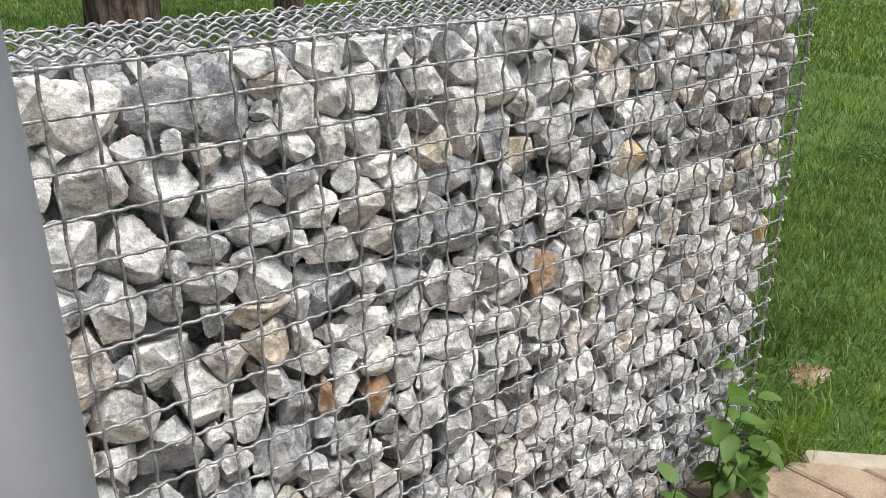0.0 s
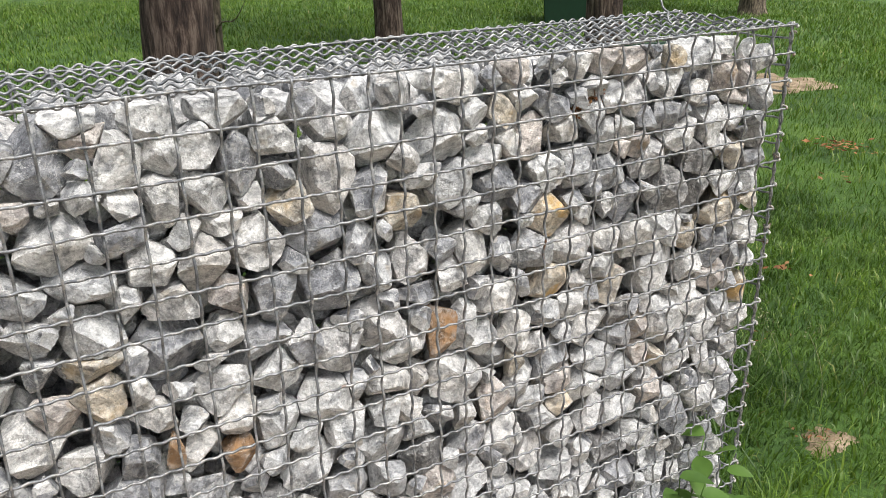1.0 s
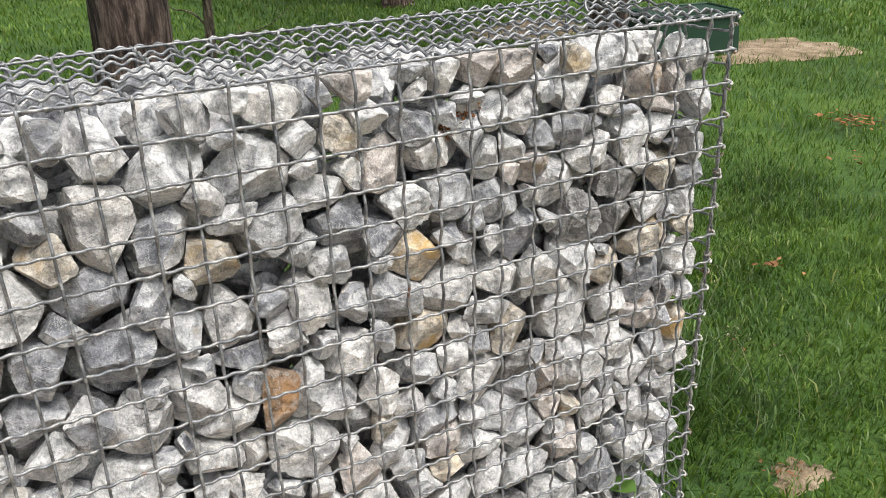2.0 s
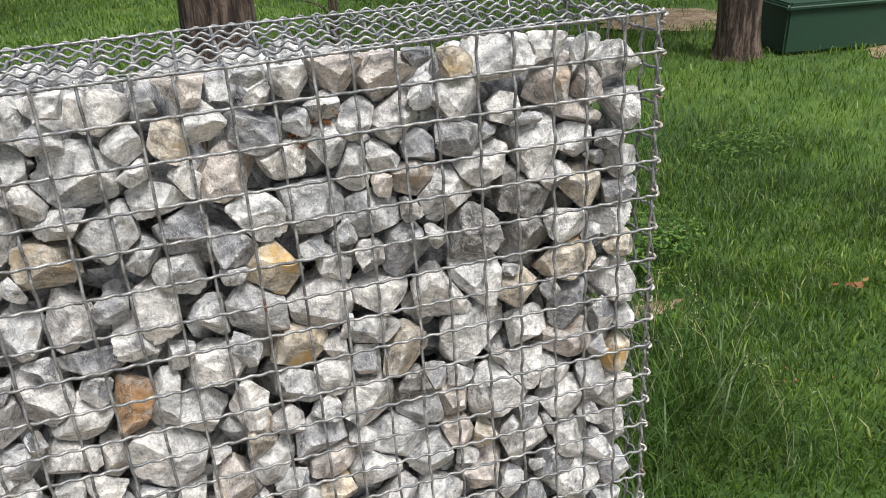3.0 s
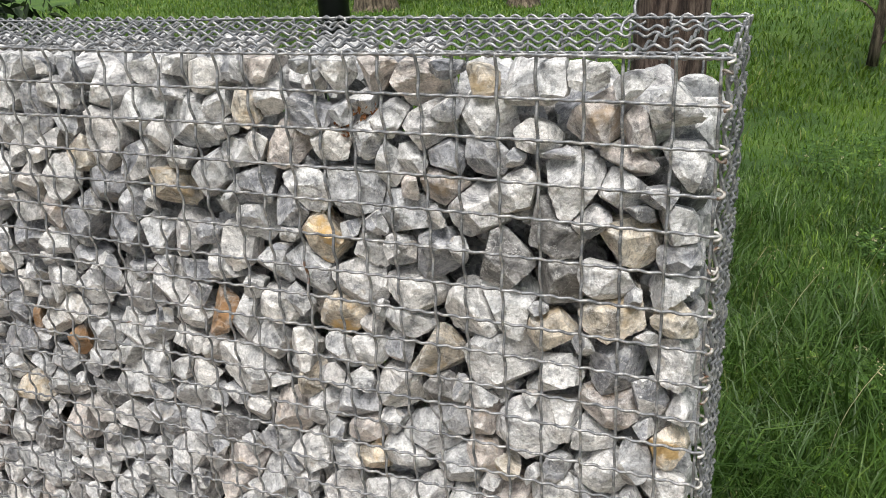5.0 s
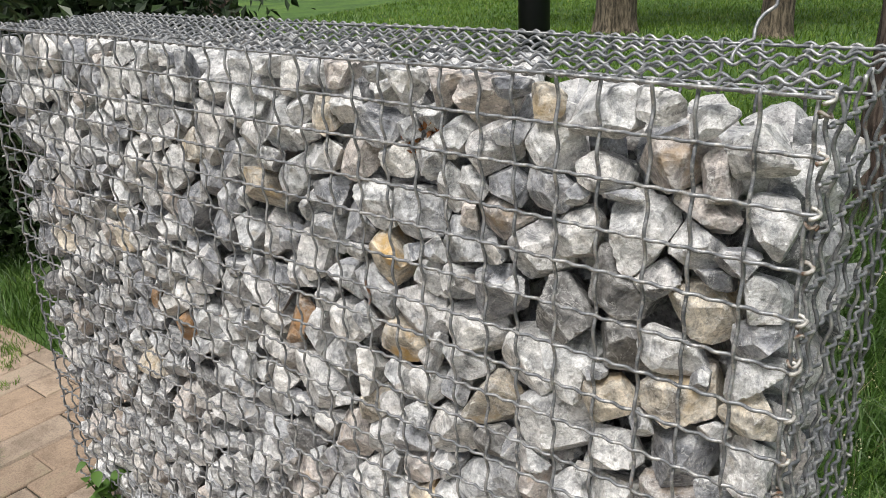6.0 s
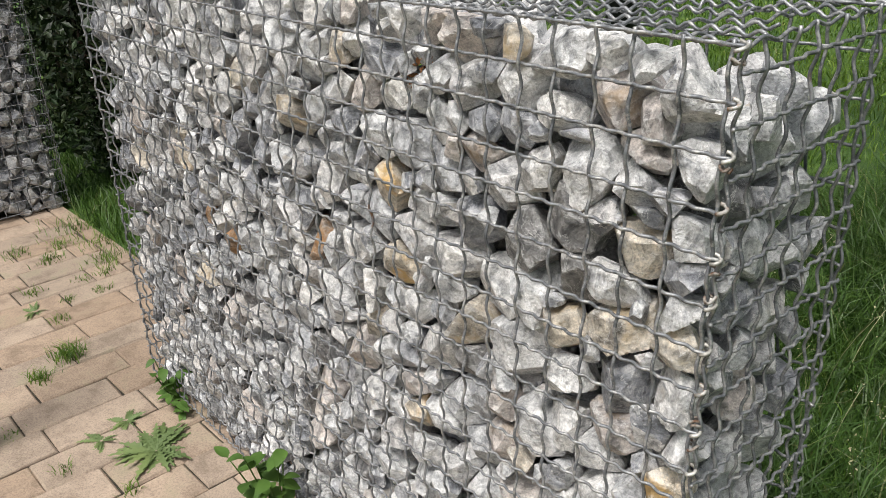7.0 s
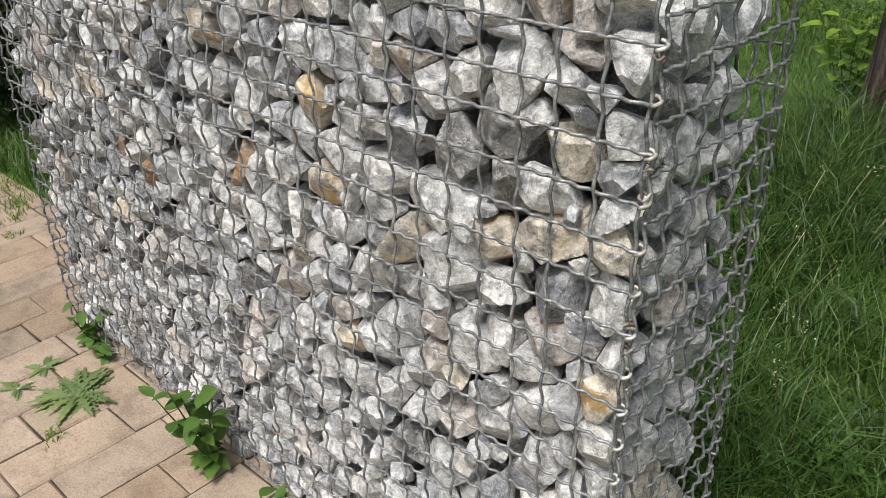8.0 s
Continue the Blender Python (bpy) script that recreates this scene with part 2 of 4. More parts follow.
BARK = bark_material("brown_bark", [(0.4, (0.02, 0.013, 0.011)), (0.5, (0.075, 0.05, 0.04)), (0.6, (0.2, 0.155, 0.13))])
BARK_GREY = bark_material("grey_bark", [(0.4, (0.03, 0.025, 0.018)), (0.5, (0.11, 0.09, 0.065)), (0.6, (0.24, 0.2, 0.15))])
POST_GREY = plain("grey_painted_steel", (0.135, 0.143, 0.16), 0.45, 0.2, 0.25)
POST_BLACK = plain("black_painted_steel", (0.012, 0.013, 0.015), 0.45, 0.0, 0.3)
GREEN_PAINT = plain("dark_green_plastic", (0.008, 0.04, 0.02), 0.6, 0.0, 0.4)

# ---- mesh helpers ----
def link_mesh(name, verts, faces, material, parent=None, smooth=False):
    me = bpy.data.meshes.new(name)
    me.from_pydata([tuple(v) for v in verts], [], [tuple(f) for f in faces])
    me.materials.append(material)
    if smooth:
        me.polygons.foreach_set("use_smooth", np.ones(len(me.polygons), bool))
    ob = new(name, me)
    ob.parent = parent
    return ob


def part(name, bm, material, parent, label=""):
    me = bpy.data.meshes.new(name)
    bm.to_mesh(me)
    bm.free()
    me.materials.append(material)
    ob = new(name, me)
    ob.parent = parent
    return tagged(ob, label)


def tube(points, radius, sides=6, taper=None):
    """Vertices and faces of a round bar along the points; capped."""
    p = np.asarray(points, float)
    d = np.gradient(p, axis=0)
    d /= np.linalg.norm(d, axis=1)[:, None]
    mean = p[-1] - p[0]
    ref = np.array((0.0, 0.0, 1.0)) if abs(mean[2]) < 0.7 * np.linalg.norm(mean) else np.array((1.0, 0.0, 0.0))
    a = np.cross(d, ref)
    a /= np.linalg.norm(a, axis=1)[:, None]
    b = np.cross(d, a)
    r = np.full(len(p), radius) if taper is None else np.asarray(taper, float)
    ang = np.arange(sides) * 2 * np.pi / sides
    ring = p[:, None] + r[:, None, None] * (np.cos(ang)[None, :, None] * a[:, None] + np.sin(ang)[None, :, None] * b[:, None])
    v = ring.reshape(-1, 3)
    f = []
    for i in range(len(p) - 1):
        for k in range(sides):
            k2 = (k + 1) % sides
            f.append((i * sides + k, i * sides + k2, (i + 1) * sides + k2, (i + 1) * sides + k))
    f.append(tuple(range(sides))[::-1])
    f.append(tuple((len(p) - 1) * sides + k for k in range(sides)))
    return v, f


def joined(pieces):
    vs, fs, base = [], [], 0
    for v, f in pieces:
        vs.append(np.asarray(v, float))
        fs += [tuple(i + base for i in q) for q in f]
        base += len(v)
    return np.concatenate(vs), fs


def blades(name, pos, height, width, lean, material, rng):
    """Grass blades, bent outwards, as one sheet of loose strips."""
    n = len(pos)
    az, way = rng.uniform(0, 2 * np.pi, n), rng.uniform(0, 2 * np.pi, n)
    side = np.stack((np.cos(az), np.sin(az), np.zeros(n)), 1) * (width * 0.5)[:, None]
    out = np.stack((np.cos(way), np.sin(way), np.zeros(n)), 1) * (height * lean)[:, None]
    up = np.zeros((n, 3))
    up[:, 2] = height
    mid = pos + up * 0.58 + out * 0.3
    tip = pos + up * np.sqrt(np.clip(1 - lean * lean * 0.6, 0.15, 1))[:, None] + out
    v = np.stack((pos - side, pos + side, mid + side * 0.8, mid - side * 0.8, tip), 1).reshape(-1, 3)
    k = np.arange(n)[:, None] * 5
    me = bpy.data.meshes.new(name)
    me.vertices.add(5 * n)
    me.vertices.foreach_set("co", v.ravel())
    loops = np.concatenate((k + [0, 1, 2, 3], k + [3, 2, 4]), 1).ravel()
    me.loops.add(7 * n)
    me.loops.foreach_set("vertex_index", loops.astype(np.int32))
    me.polygons.add(2 * n)
    starts = (np.arange(n)[:, None] * 7 + [0, 4]).ravel()
    me.polygons.foreach_set("loop_start", starts.astype(np.int32))
    me.update(calc_edges=True)
    me.validate()
    me.materials.append(material)
    return new(name, me)

# ---- ground ----
H, LEN, DEP, P = 0.90, 1.342, 0.226, 0.04      # gabion height, length, depth and nominal mesh
rng = np.random.default_rng(7)


def rise(x, y):
    """Gentle unevenness of the lawn, flat beside the paving."""
    d = np.clip((np.hypot(np.asarray(x) + 0.6, np.asarray(y)) - 2.2) / 4, 0, 1)
    return d * 0.05 * (np.sin(0.7 * np.asarray(x) + 1) * np.cos(0.6 * np.asarray(y)))


def build_ground():
    xs = np.concatenate((-np.geomspace(400, 9, 14), np.linspace(-8, 9, 52), np.geomspace(10, 400, 14)))
    ys = np.concatenate((-np.geomspace(400, 5, 14), np.linspace(-4, 12, 48), np.geomspace(13, 400, 14)))
    g = np.array([(x, y, rise(x, y) - 0.012) for y in ys for x in xs])
    nx = len(xs)
    f = [(j * nx + i, j * nx + i + 1, (j + 1) * nx + i + 1, (j + 1) * nx + i) for j in range(len(ys) - 1) for i in range(nx - 1)]
    ob = link_mesh("ground", g, f, LAWN, smooth=True)
    return tagged(ob, "green lawn ground running out under the trees", "lawn", kind="structure")


build_ground()
EDGE_Y = 0.285                                 # back edge of the paving
PAVED = [(-4.6, EDGE_Y), (-0.01, EDGE_Y), (-0.01, 0.03), (0.06, -0.03), (1.7, -1.87), (1.7, -3.0), (-4.6, -3.0)]


def inside(poly, x, y):
    x, y = np.asarray(x), np.asarray(y)
    hit = np.zeros(np.shape(x), bool)
    for (x0, y0), (x1, y1) in zip(poly, poly[1:] + poly[:1]):
        if y0 != y1:
            hit ^= ((y0 > y) != (y1 > y)) & (x < (x1 - x0) * (y - y0) / (y1 - y0) + x0)
    return hit


def build_paving_bed():
    bm = bmesh.new()
    low = [bm.verts.new((x, y, -0.05)) for x, y in PAVED]
    top = [bm.verts.new((x, y, -0.006)) for x, y in PAVED]
    bm.faces.new(top[::-1])
    for i in range(len(PAVED)):
        j = (i + 1) % len(PAVED)
        bm.faces.new((low[i], low[j], top[j], top[i]))
    bmesh.ops.recalc_face_normals(bm, faces=bm.faces)
    ob = part("pavement", bm, BED, None)
    return tagged(ob, "salmon concrete block paving with weedy sand joints", "pavement", kind="structure")


pavement = build_paving_bed()

# ---- stones ----
def sphere_grid(level):
    bm = bmesh.new()
    bmesh.ops.create_icosphere(bm, subdivisions=level, radius=1.0)
    v = np.array([x.co[:] for x in bm.verts])
    v /= np.linalg.norm(v, axis=1)[:, None]
    f = np.array([[x.index for x in q.verts] for q in bm.faces])
    e = np.array([[x.index for x in q.verts] for q in bm.edges])
    ef = np.array([[q.index for q in x.link_faces] for x in bm.edges])
    bm.free()
    return v, f, e, ef, float(np.linalg.norm(v[e[:, 0]] - v[e[:, 1]], axis=1).mean())


FINE, COARSE = sphere_grid(4), sphere_grid(3)
STONE_RNG = np.random.default_rng(21)


def random_dirs(n):
    d = STONE_RNG.normal(size=(n, 3))
    return d / np.linalg.norm(d, axis=1)[:, None]


def stone_shape(axes, turn, planes, grid):
    """A broken stone: the body that all the planes leave (each n, d), with chipped corners and crisp edges."""
    u, step = grid[0], grid[4]
    n = random_dirs(5)
    d = np.linalg.norm((n @ turn) * axes, axis=1) * STONE_RNG.uniform(0.46, 0.92, 5)
    if len(planes):
        n = np.concatenate((n, np.array([p[0] for p in planes], float)))
        d = np.concatenate((d, np.array([p[1] for p in planes], float)))
    dot = u @ n.T
    reach = np.where(dot > 1e-3, d / np.maximum(dot, 1e-3), 9.0)
    body = 1.3 / np.linalg.norm((u @ turn) / axes, axis=1)
    r = np.minimum(reach.min(1), body)
    for c in random_dirs(2):                   # chips off the corners
        w = u @ c
        cut = (r * w).max() * STONE_RNG.uniform(0.86, 0.975)
        extra = np.where(w > 1e-3, cut / np.maximum(w, 1e-3), 9.0)
        n, d = np.concatenate((n, c[None])), np.append(d, cut)
        reach = np.concatenate((reach, extra[:, None]), 1)
        r = np.minimum(r, extra)
    # draw the points beside an edge onto it
    two = np.argsort(reach, axis=1)[:, :2]
    v = u * r[:, None]
    n1, n2, d2 = n[two[:, 0]], n[two[:, 1]], d[two[:, 1]]
    g = (n1 * n2).sum(1)
    room = np.maximum(1 - g * g, 1e-3)
    lift = (d2 - (n2 * v).sum(1)) / room
    move = lift[:, None] * (n2 - g[:, None] * n1)
    near = (np.linalg.norm(move, axis=1) < 0.55 * step * r) & (room > 0.06) & (r < body)
    v = np.where(near[:, None], v + move, v)
    q = v / float(axes.mean())
    off = STONE_RNG.uniform(-50, 50, 2)
    k1, k2 = STONE_RNG.normal(size=(4, 3)) * 3.0, STONE_RNG.normal(size=(6, 3)) * 8.0
    skin = np.sin(q @ k1.T + off[0]).sum(1) * 0.004 + np.abs(np.sin(q @ k2.T + off[1])).sum(1) * 0.0045 - 0.016
    return v * (1 + skin)[:, None]


def sharp_edges(v, grid):
    f, ef = grid[1], grid[3]
    nrm = np.cross(v[f[:, 1]] - v[f[:, 0]], v[f[:, 2]] - v[f[:, 0]])
    nrm /= np.maximum(np.linalg.norm(nrm, axis=1), 1e-12)[:, None]
    return (nrm[ef[:, 0]] * nrm[ef[:, 1]]).sum(1) < math.cos(radians(19))


def grid_mesh(name, v, faces, edges, sharp, material):
    me = bpy.data.meshes.new(name)
    me.vertices.add(len(v))
    me.vertices.foreach_set("co", np.asarray(v, np.float32).ravel())
    me.edges.add(len(edges))
    me.edges.foreach_set("vertices", edges.astype(np.int32).ravel())
    me.loops.add(3 * len(faces))
    me.loops.foreach_set("vertex_index", faces.astype(np.int32).ravel())
    me.polygons.add(len(faces))
    me.polygons.foreach_set("loop_start", np.arange(0, 3 * len(faces), 3, dtype=np.int32))
    me.update(calc_edges=True)
    me.polygons.foreach_set("use_smooth", np.ones(len(faces), bool))
    ends = np.zeros(2 * len(me.edges), np.int32)
    me.edges.foreach_get("vertices", ends)
    ends = np.sort(ends.reshape(-1, 2), 1)
    want = set(map(tuple, np.sort(edges[sharp], 1).tolist()))
    flag = np.array([tuple(p) in want for p in ends.tolist()], bool)
    me.attributes.new("sharp_edge", "BOOLEAN", "EDGE").data.foreach_set("value", flag)
    me.materials.append(material)
    return me


# stones of the front face, course by course: x, z, half width, half height, kind
TOP_COURSE = [
    (-1.021, 0.851, 0.024, 0.040, "grey"), (-0.983, 0.895, 0.034, 0.015, "white"), (-0.968, 0.868, 0.026, 0.018, "taupe"), (-0.952, 0.847, 0.024, 0.025, "white"), (-0.921, 0.880, 0.029, 0.017, "white"),
    (-0.909, 0.848, 0.020, 0.023, "grey"), (-0.874, 0.848, 0.022, 0.025, "white"), (-0.850, 0.879, 0.032, 0.018, "white"), (-0.596, 0.896, 0.029, 0.011, "white"), (-0.572, 0.871, 0.039, 0.018, "white"),
    (-0.484, 0.888, 0.031, 0.015, "taupe"), (-0.473, 0.855, 0.020, 0.019, "white"), (-0.429, 0.890, 0.016, 0.012, "grey"), (-0.420, 0.869, 0.016, 0.012, "white"), (-0.387, 0.884, 0.018, 0.018, "white"),
    (-0.343, 0.881, 0.024, 0.019, "taupe"), (-0.291, 0.876, 0.033, 0.026, "taupe"), (-0.264, 0.891, 0.016, 0.013, "grey"), (-0.228, 0.877, 0.016, 0.012, "tan"), (-0.172, 0.876, 0.030, 0.023, "white"),
    (-0.121, 0.881, 0.020, 0.013, "white"), (-0.119, 0.844, 0.030, 0.023, "taupe"), (-0.079, 0.874, 0.016, 0.010, "white"), (-0.042, 0.855, 0.024, 0.024, "white"),
]
SECOND_COURSE = [
    (-1.048, 0.808, 0.012, 0.018, "taupe"), (-0.988, 0.818, 0.017, 0.015, "grey"), (-0.954, 0.801, 0.018, 0.021, "white"), (-0.914, 0.800, 0.018, 0.026, "white"), (-0.833, 0.827, 0.022, 0.032, "grey"),
    (-0.792, 0.843, 0.019, 0.025, "white"), (-0.644, 0.801, 0.015, 0.019, "grey"), (-0.594, 0.816, 0.034, 0.032, "grey"), (-0.549, 0.841, 0.018, 0.017, "white"), (-0.545, 0.813, 0.016, 0.009, "white"),
    (-0.512, 0.839, 0.019, 0.018, "tan"), (-0.463, 0.800, 0.025, 0.028, "taupe"), (-0.428, 0.839, 0.025, 0.018, "grey"), (-0.407, 0.803, 0.032, 0.017, "white"), (-0.389, 0.841, 0.015, 0.011, "grey"),
    (-0.358, 0.810, 0.019, 0.024, "grey"), (-0.329, 0.835, 0.018, 0.016, "grey"), (-0.289, 0.827, 0.026, 0.025, "grey"), (-0.222, 0.801, 0.028, 0.019, "grey"), (-0.220, 0.842, 0.023, 0.024, "white"),
    (-0.170, 0.825, 0.016, 0.027, "white"), (-0.077, 0.802, 0.034, 0.016, "taupe"), (-0.075, 0.837, 0.017, 0.023, "taupe"), (-0.029, 0.805, 0.023, 0.026, "white"),
]
THIRD_COURSE = [
    (-1.018, 0.778, 0.034, 0.026, "white"), (-0.959, 0.771, 0.027, 0.016, "grey"), (-0.868, 0.797, 0.026, 0.022, "grey"), (-0.855, 0.767, 0.026, 0.013, "white"), (-0.829, 0.737, 0.026, 0.024, "white"),
    (-0.778, 0.763, 0.024, 0.022, "tan"), (-0.642, 0.735, 0.034, 0.026, "tan"), (-0.578, 0.754, 0.026, 0.029, "grey"), (-0.531, 0.783, 0.027, 0.020, "white"), (-0.510, 0.748, 0.024, 0.030, "grey"),
    (-0.498, 0.796, 0.013, 0.018, "white"), (-0.437, 0.749, 0.022, 0.028, "grey"), (-0.383, 0.748, 0.029, 0.033, "grey"), (-0.335, 0.783, 0.017, 0.025, "grey"), (-0.310, 0.765, 0.012, 0.016, "taupe"),
    (-0.306, 0.792, 0.014, 0.019, "white"), (-0.272, 0.762, 0.029, 0.019, "taupe"), (-0.266, 0.800, 0.023, 0.021, "grey"), (-0.244, 0.732, 0.032, 0.027, "grey"), (-0.196, 0.764, 0.033, 0.018, "white"),
    (-0.135, 0.780, 0.025, 0.030, "white"), (-0.087, 0.776, 0.021, 0.019, "white"), (-0.070, 0.757, 0.023, 0.008, "grey"), (-0.031, 0.744, 0.022, 0.026, "grey"),
]
FOURTH_COURSE = [
    (-1.059, 0.725, 0.019, 0.026, "grey"), (-1.001, 0.672, 0.037, 0.025, "grey"), (-0.999, 0.732, 0.030, 0.018, "grey"), (-0.959, 0.699, 0.017, 0.025, "white"), (-0.935, 0.730, 0.025, 0.023, "white"),
    (-0.918, 0.678, 0.035, 0.023, "grey"), (-0.885, 0.718, 0.023, 0.029, "grey"), (-0.858, 0.680, 0.028, 0.025, "taupe"), (-0.678, 0.670, 0.017, 0.031, "grey"), (-0.634, 0.671, 0.024, 0.035, "grey"),
    (-0.594, 0.680, 0.024, 0.019, "grey"), (-0.558, 0.726, 0.023, 0.019, "grey"), (-0.473, 0.728, 0.024, 0.026, "grey"), (-0.429, 0.693, 0.026, 0.034, "ochre"), (-0.368, 0.685, 0.024, 0.020, "white"),
    (-0.321, 0.730, 0.031, 0.025, "grey"), (-0.287, 0.679, 0.027, 0.035, "grey"), (-0.210, 0.691, 0.041, 0.030, "dark"), (-0.157, 0.725, 0.033, 0.026, "dark"), (-0.149, 0.671, 0.033, 0.037, "dark"),
    (-0.099, 0.678, 0.021, 0.020, "white"), (-0.079, 0.725, 0.030, 0.024, "tan"), (-0.034, 0.673, 0.034, 0.018, "white"), (-0.026, 0.708, 0.028, 0.022, "grey"),
]
FIFTH_COURSE = [
    (-1.040, 0.592, 0.030, 0.020, "taupe"), (-1.010, 0.636, 0.040, 0.017, "tan"), (-1.004, 0.598, 0.029, 0.023, "tan"), (-0.968, 0.603, 0.017, 0.016, "white"), (-0.926, 0.630, 0.035, 0.040, "grey"),
    (-0.870, 0.640, 0.023, 0.023, "grey"), (-0.820, 0.618, 0.030, 0.021, "grey"), (-0.819, 0.574, 0.024, 0.029, "white"), (-0.679, 0.596, 0.029, 0.033, "grey"), (-0.622, 0.625, 0.037, 0.017, "grey"),
    (-0.576, 0.638, 0.027, 0.032, "grey"), (-0.550, 0.663, 0.029, 0.035, "white"), (-0.511, 0.589, 0.046, 0.018, "white"), (-0.456, 0.643, 0.029, 0.029, "grey"), (-0.421, 0.594, 0.031, 0.036, "ochre"),
    (-0.388, 0.637, 0.033, 0.041, "grey"), (-0.329, 0.595, 0.038, 0.020, "grey"), (-0.323, 0.635, 0.033, 0.026, "white"), (-0.255, 0.618, 0.026, 0.036, "white"), (-0.208, 0.629, 0.029, 0.026, "grey"),
    (-0.161, 0.606, 0.026, 0.028, "tan"), (-0.095, 0.631, 0.048, 0.023, "tan"), (-0.028, 0.589, 0.031, 0.026, "white"), (-0.026, 0.643, 0.028, 0.024, "tan"),
]
SIXTH_COURSE = [
    (-1.075, 0.565, 0.030, 0.029, "white"), (-1.029, 0.519, 0.032, 0.028, "white"), (-0.978, 0.513, 0.023, 0.022, "grey"), (-0.954, 0.559, 0.032, 0.019, "white"), (-0.937, 0.512, 0.008, 0.023, "brown"),
    (-0.916, 0.501, 0.025, 0.033, "white"), (-0.877, 0.573, 0.032, 0.027, "white"), (-0.867, 0.531, 0.020, 0.025, "white"), (-0.669, 0.512, 0.039, 0.014, "white"), (-0.654, 0.558, 0.042, 0.022, "white"),
    (-0.602, 0.562, 0.023, 0.030, "brown"), (-0.564, 0.562, 0.023, 0.031, "white"), (-0.529, 0.538, 0.024, 0.027, "white"), (-0.479, 0.529, 0.026, 0.027, "white"), (-0.382, 0.548, 0.023, 0.021, "white"),
    (-0.350, 0.503, 0.030, 0.036, "white"), (-0.297, 0.507, 0.022, 0.022, "dark"), (-0.296, 0.557, 0.031, 0.028, "tan"), (-0.215, 0.558, 0.044, 0.043, "white"), (-0.157, 0.555, 0.029, 0.029, "white"),
    (-0.150, 0.502, 0.028, 0.025, "white"), (-0.098, 0.525, 0.037, 0.023, "taupe"), (-0.093, 0.573, 0.032, 0.033, "grey"), (-0.013, 0.538, 0.018, 0.031, "white"),
]
SEVENTH_COURSE = [
    (-0.869, 0.478, 0.018, 0.026, "brown"), (-0.824, 0.500, 0.031, 0.030, "grey"), (-0.727, 0.469, 0.024, 0.027, "grey"), (-0.646, 0.465, 0.026, 0.018, "white"), (-0.567, 0.491, 0.047, 0.030, "white"),
    (-0.563, 0.427, 0.017, 0.021, "white"), (-0.517, 0.433, 0.027, 0.037, "taupe"), (-0.476, 0.488, 0.017, 0.024, "tan"), (-0.467, 0.447, 0.032, 0.023, "white"), (-0.444, 0.497, 0.023, 0.023, "grey"),
    (-0.412, 0.469, 0.030, 0.032, "grey"), (-0.400, 0.433, 0.027, 0.023, "taupe"), (-0.316, 0.439, 0.032, 0.031, "grey"), (-0.283, 0.470, 0.023, 0.029, "grey"), (-0.279, 0.395, 0.031, 0.027, "grey"),
    (-0.247, 0.479, 0.024, 0.030, "taupe"), (-0.242, 0.425, 0.021, 0.025, "taupe"), (-0.214, 0.414, 0.015, 0.025, "tan"), (-0.195, 0.462, 0.031, 0.039, "grey"), (-0.158, 0.388, 0.032, 0.031, "white"),
    (-0.118, 0.481, 0.028, 0.019, "white"), (-0.104, 0.435, 0.033, 0.026, "white"), (-0.036, 0.428, 0.034, 0.026, "white"), (-0.023, 0.484, 0.026, 0.027, "ochre"),
]
EIGHTH_COURSE = [
    (-0.397, 0.386, 0.022, 0.019, "ochre"), (-0.090, 0.377, 0.027, 0.024, "grey"), (-0.022, 0.374, 0.030, 0.028, "white"),
]
MARKED = TOP_COURSE + SECOND_COURSE + THIRD_COURSE + FOURTH_COURSE + FIFTH_COURSE + SIXTH_COURSE + SEVENTH_COURSE + EIGHTH_COURSE


MIX = ["grey"] * 60 + ["white"] * 11 + ["dark"] * 6 + ["taupe"] * 5 + ["tan"] * 2 + ["ochre"] * 1


def fill_top(x):
    """Height of the heap of stones along the basket."""
    return 0.852 + 0.03 * np.clip((-x - 0.24) / 0.12, 0, 1)


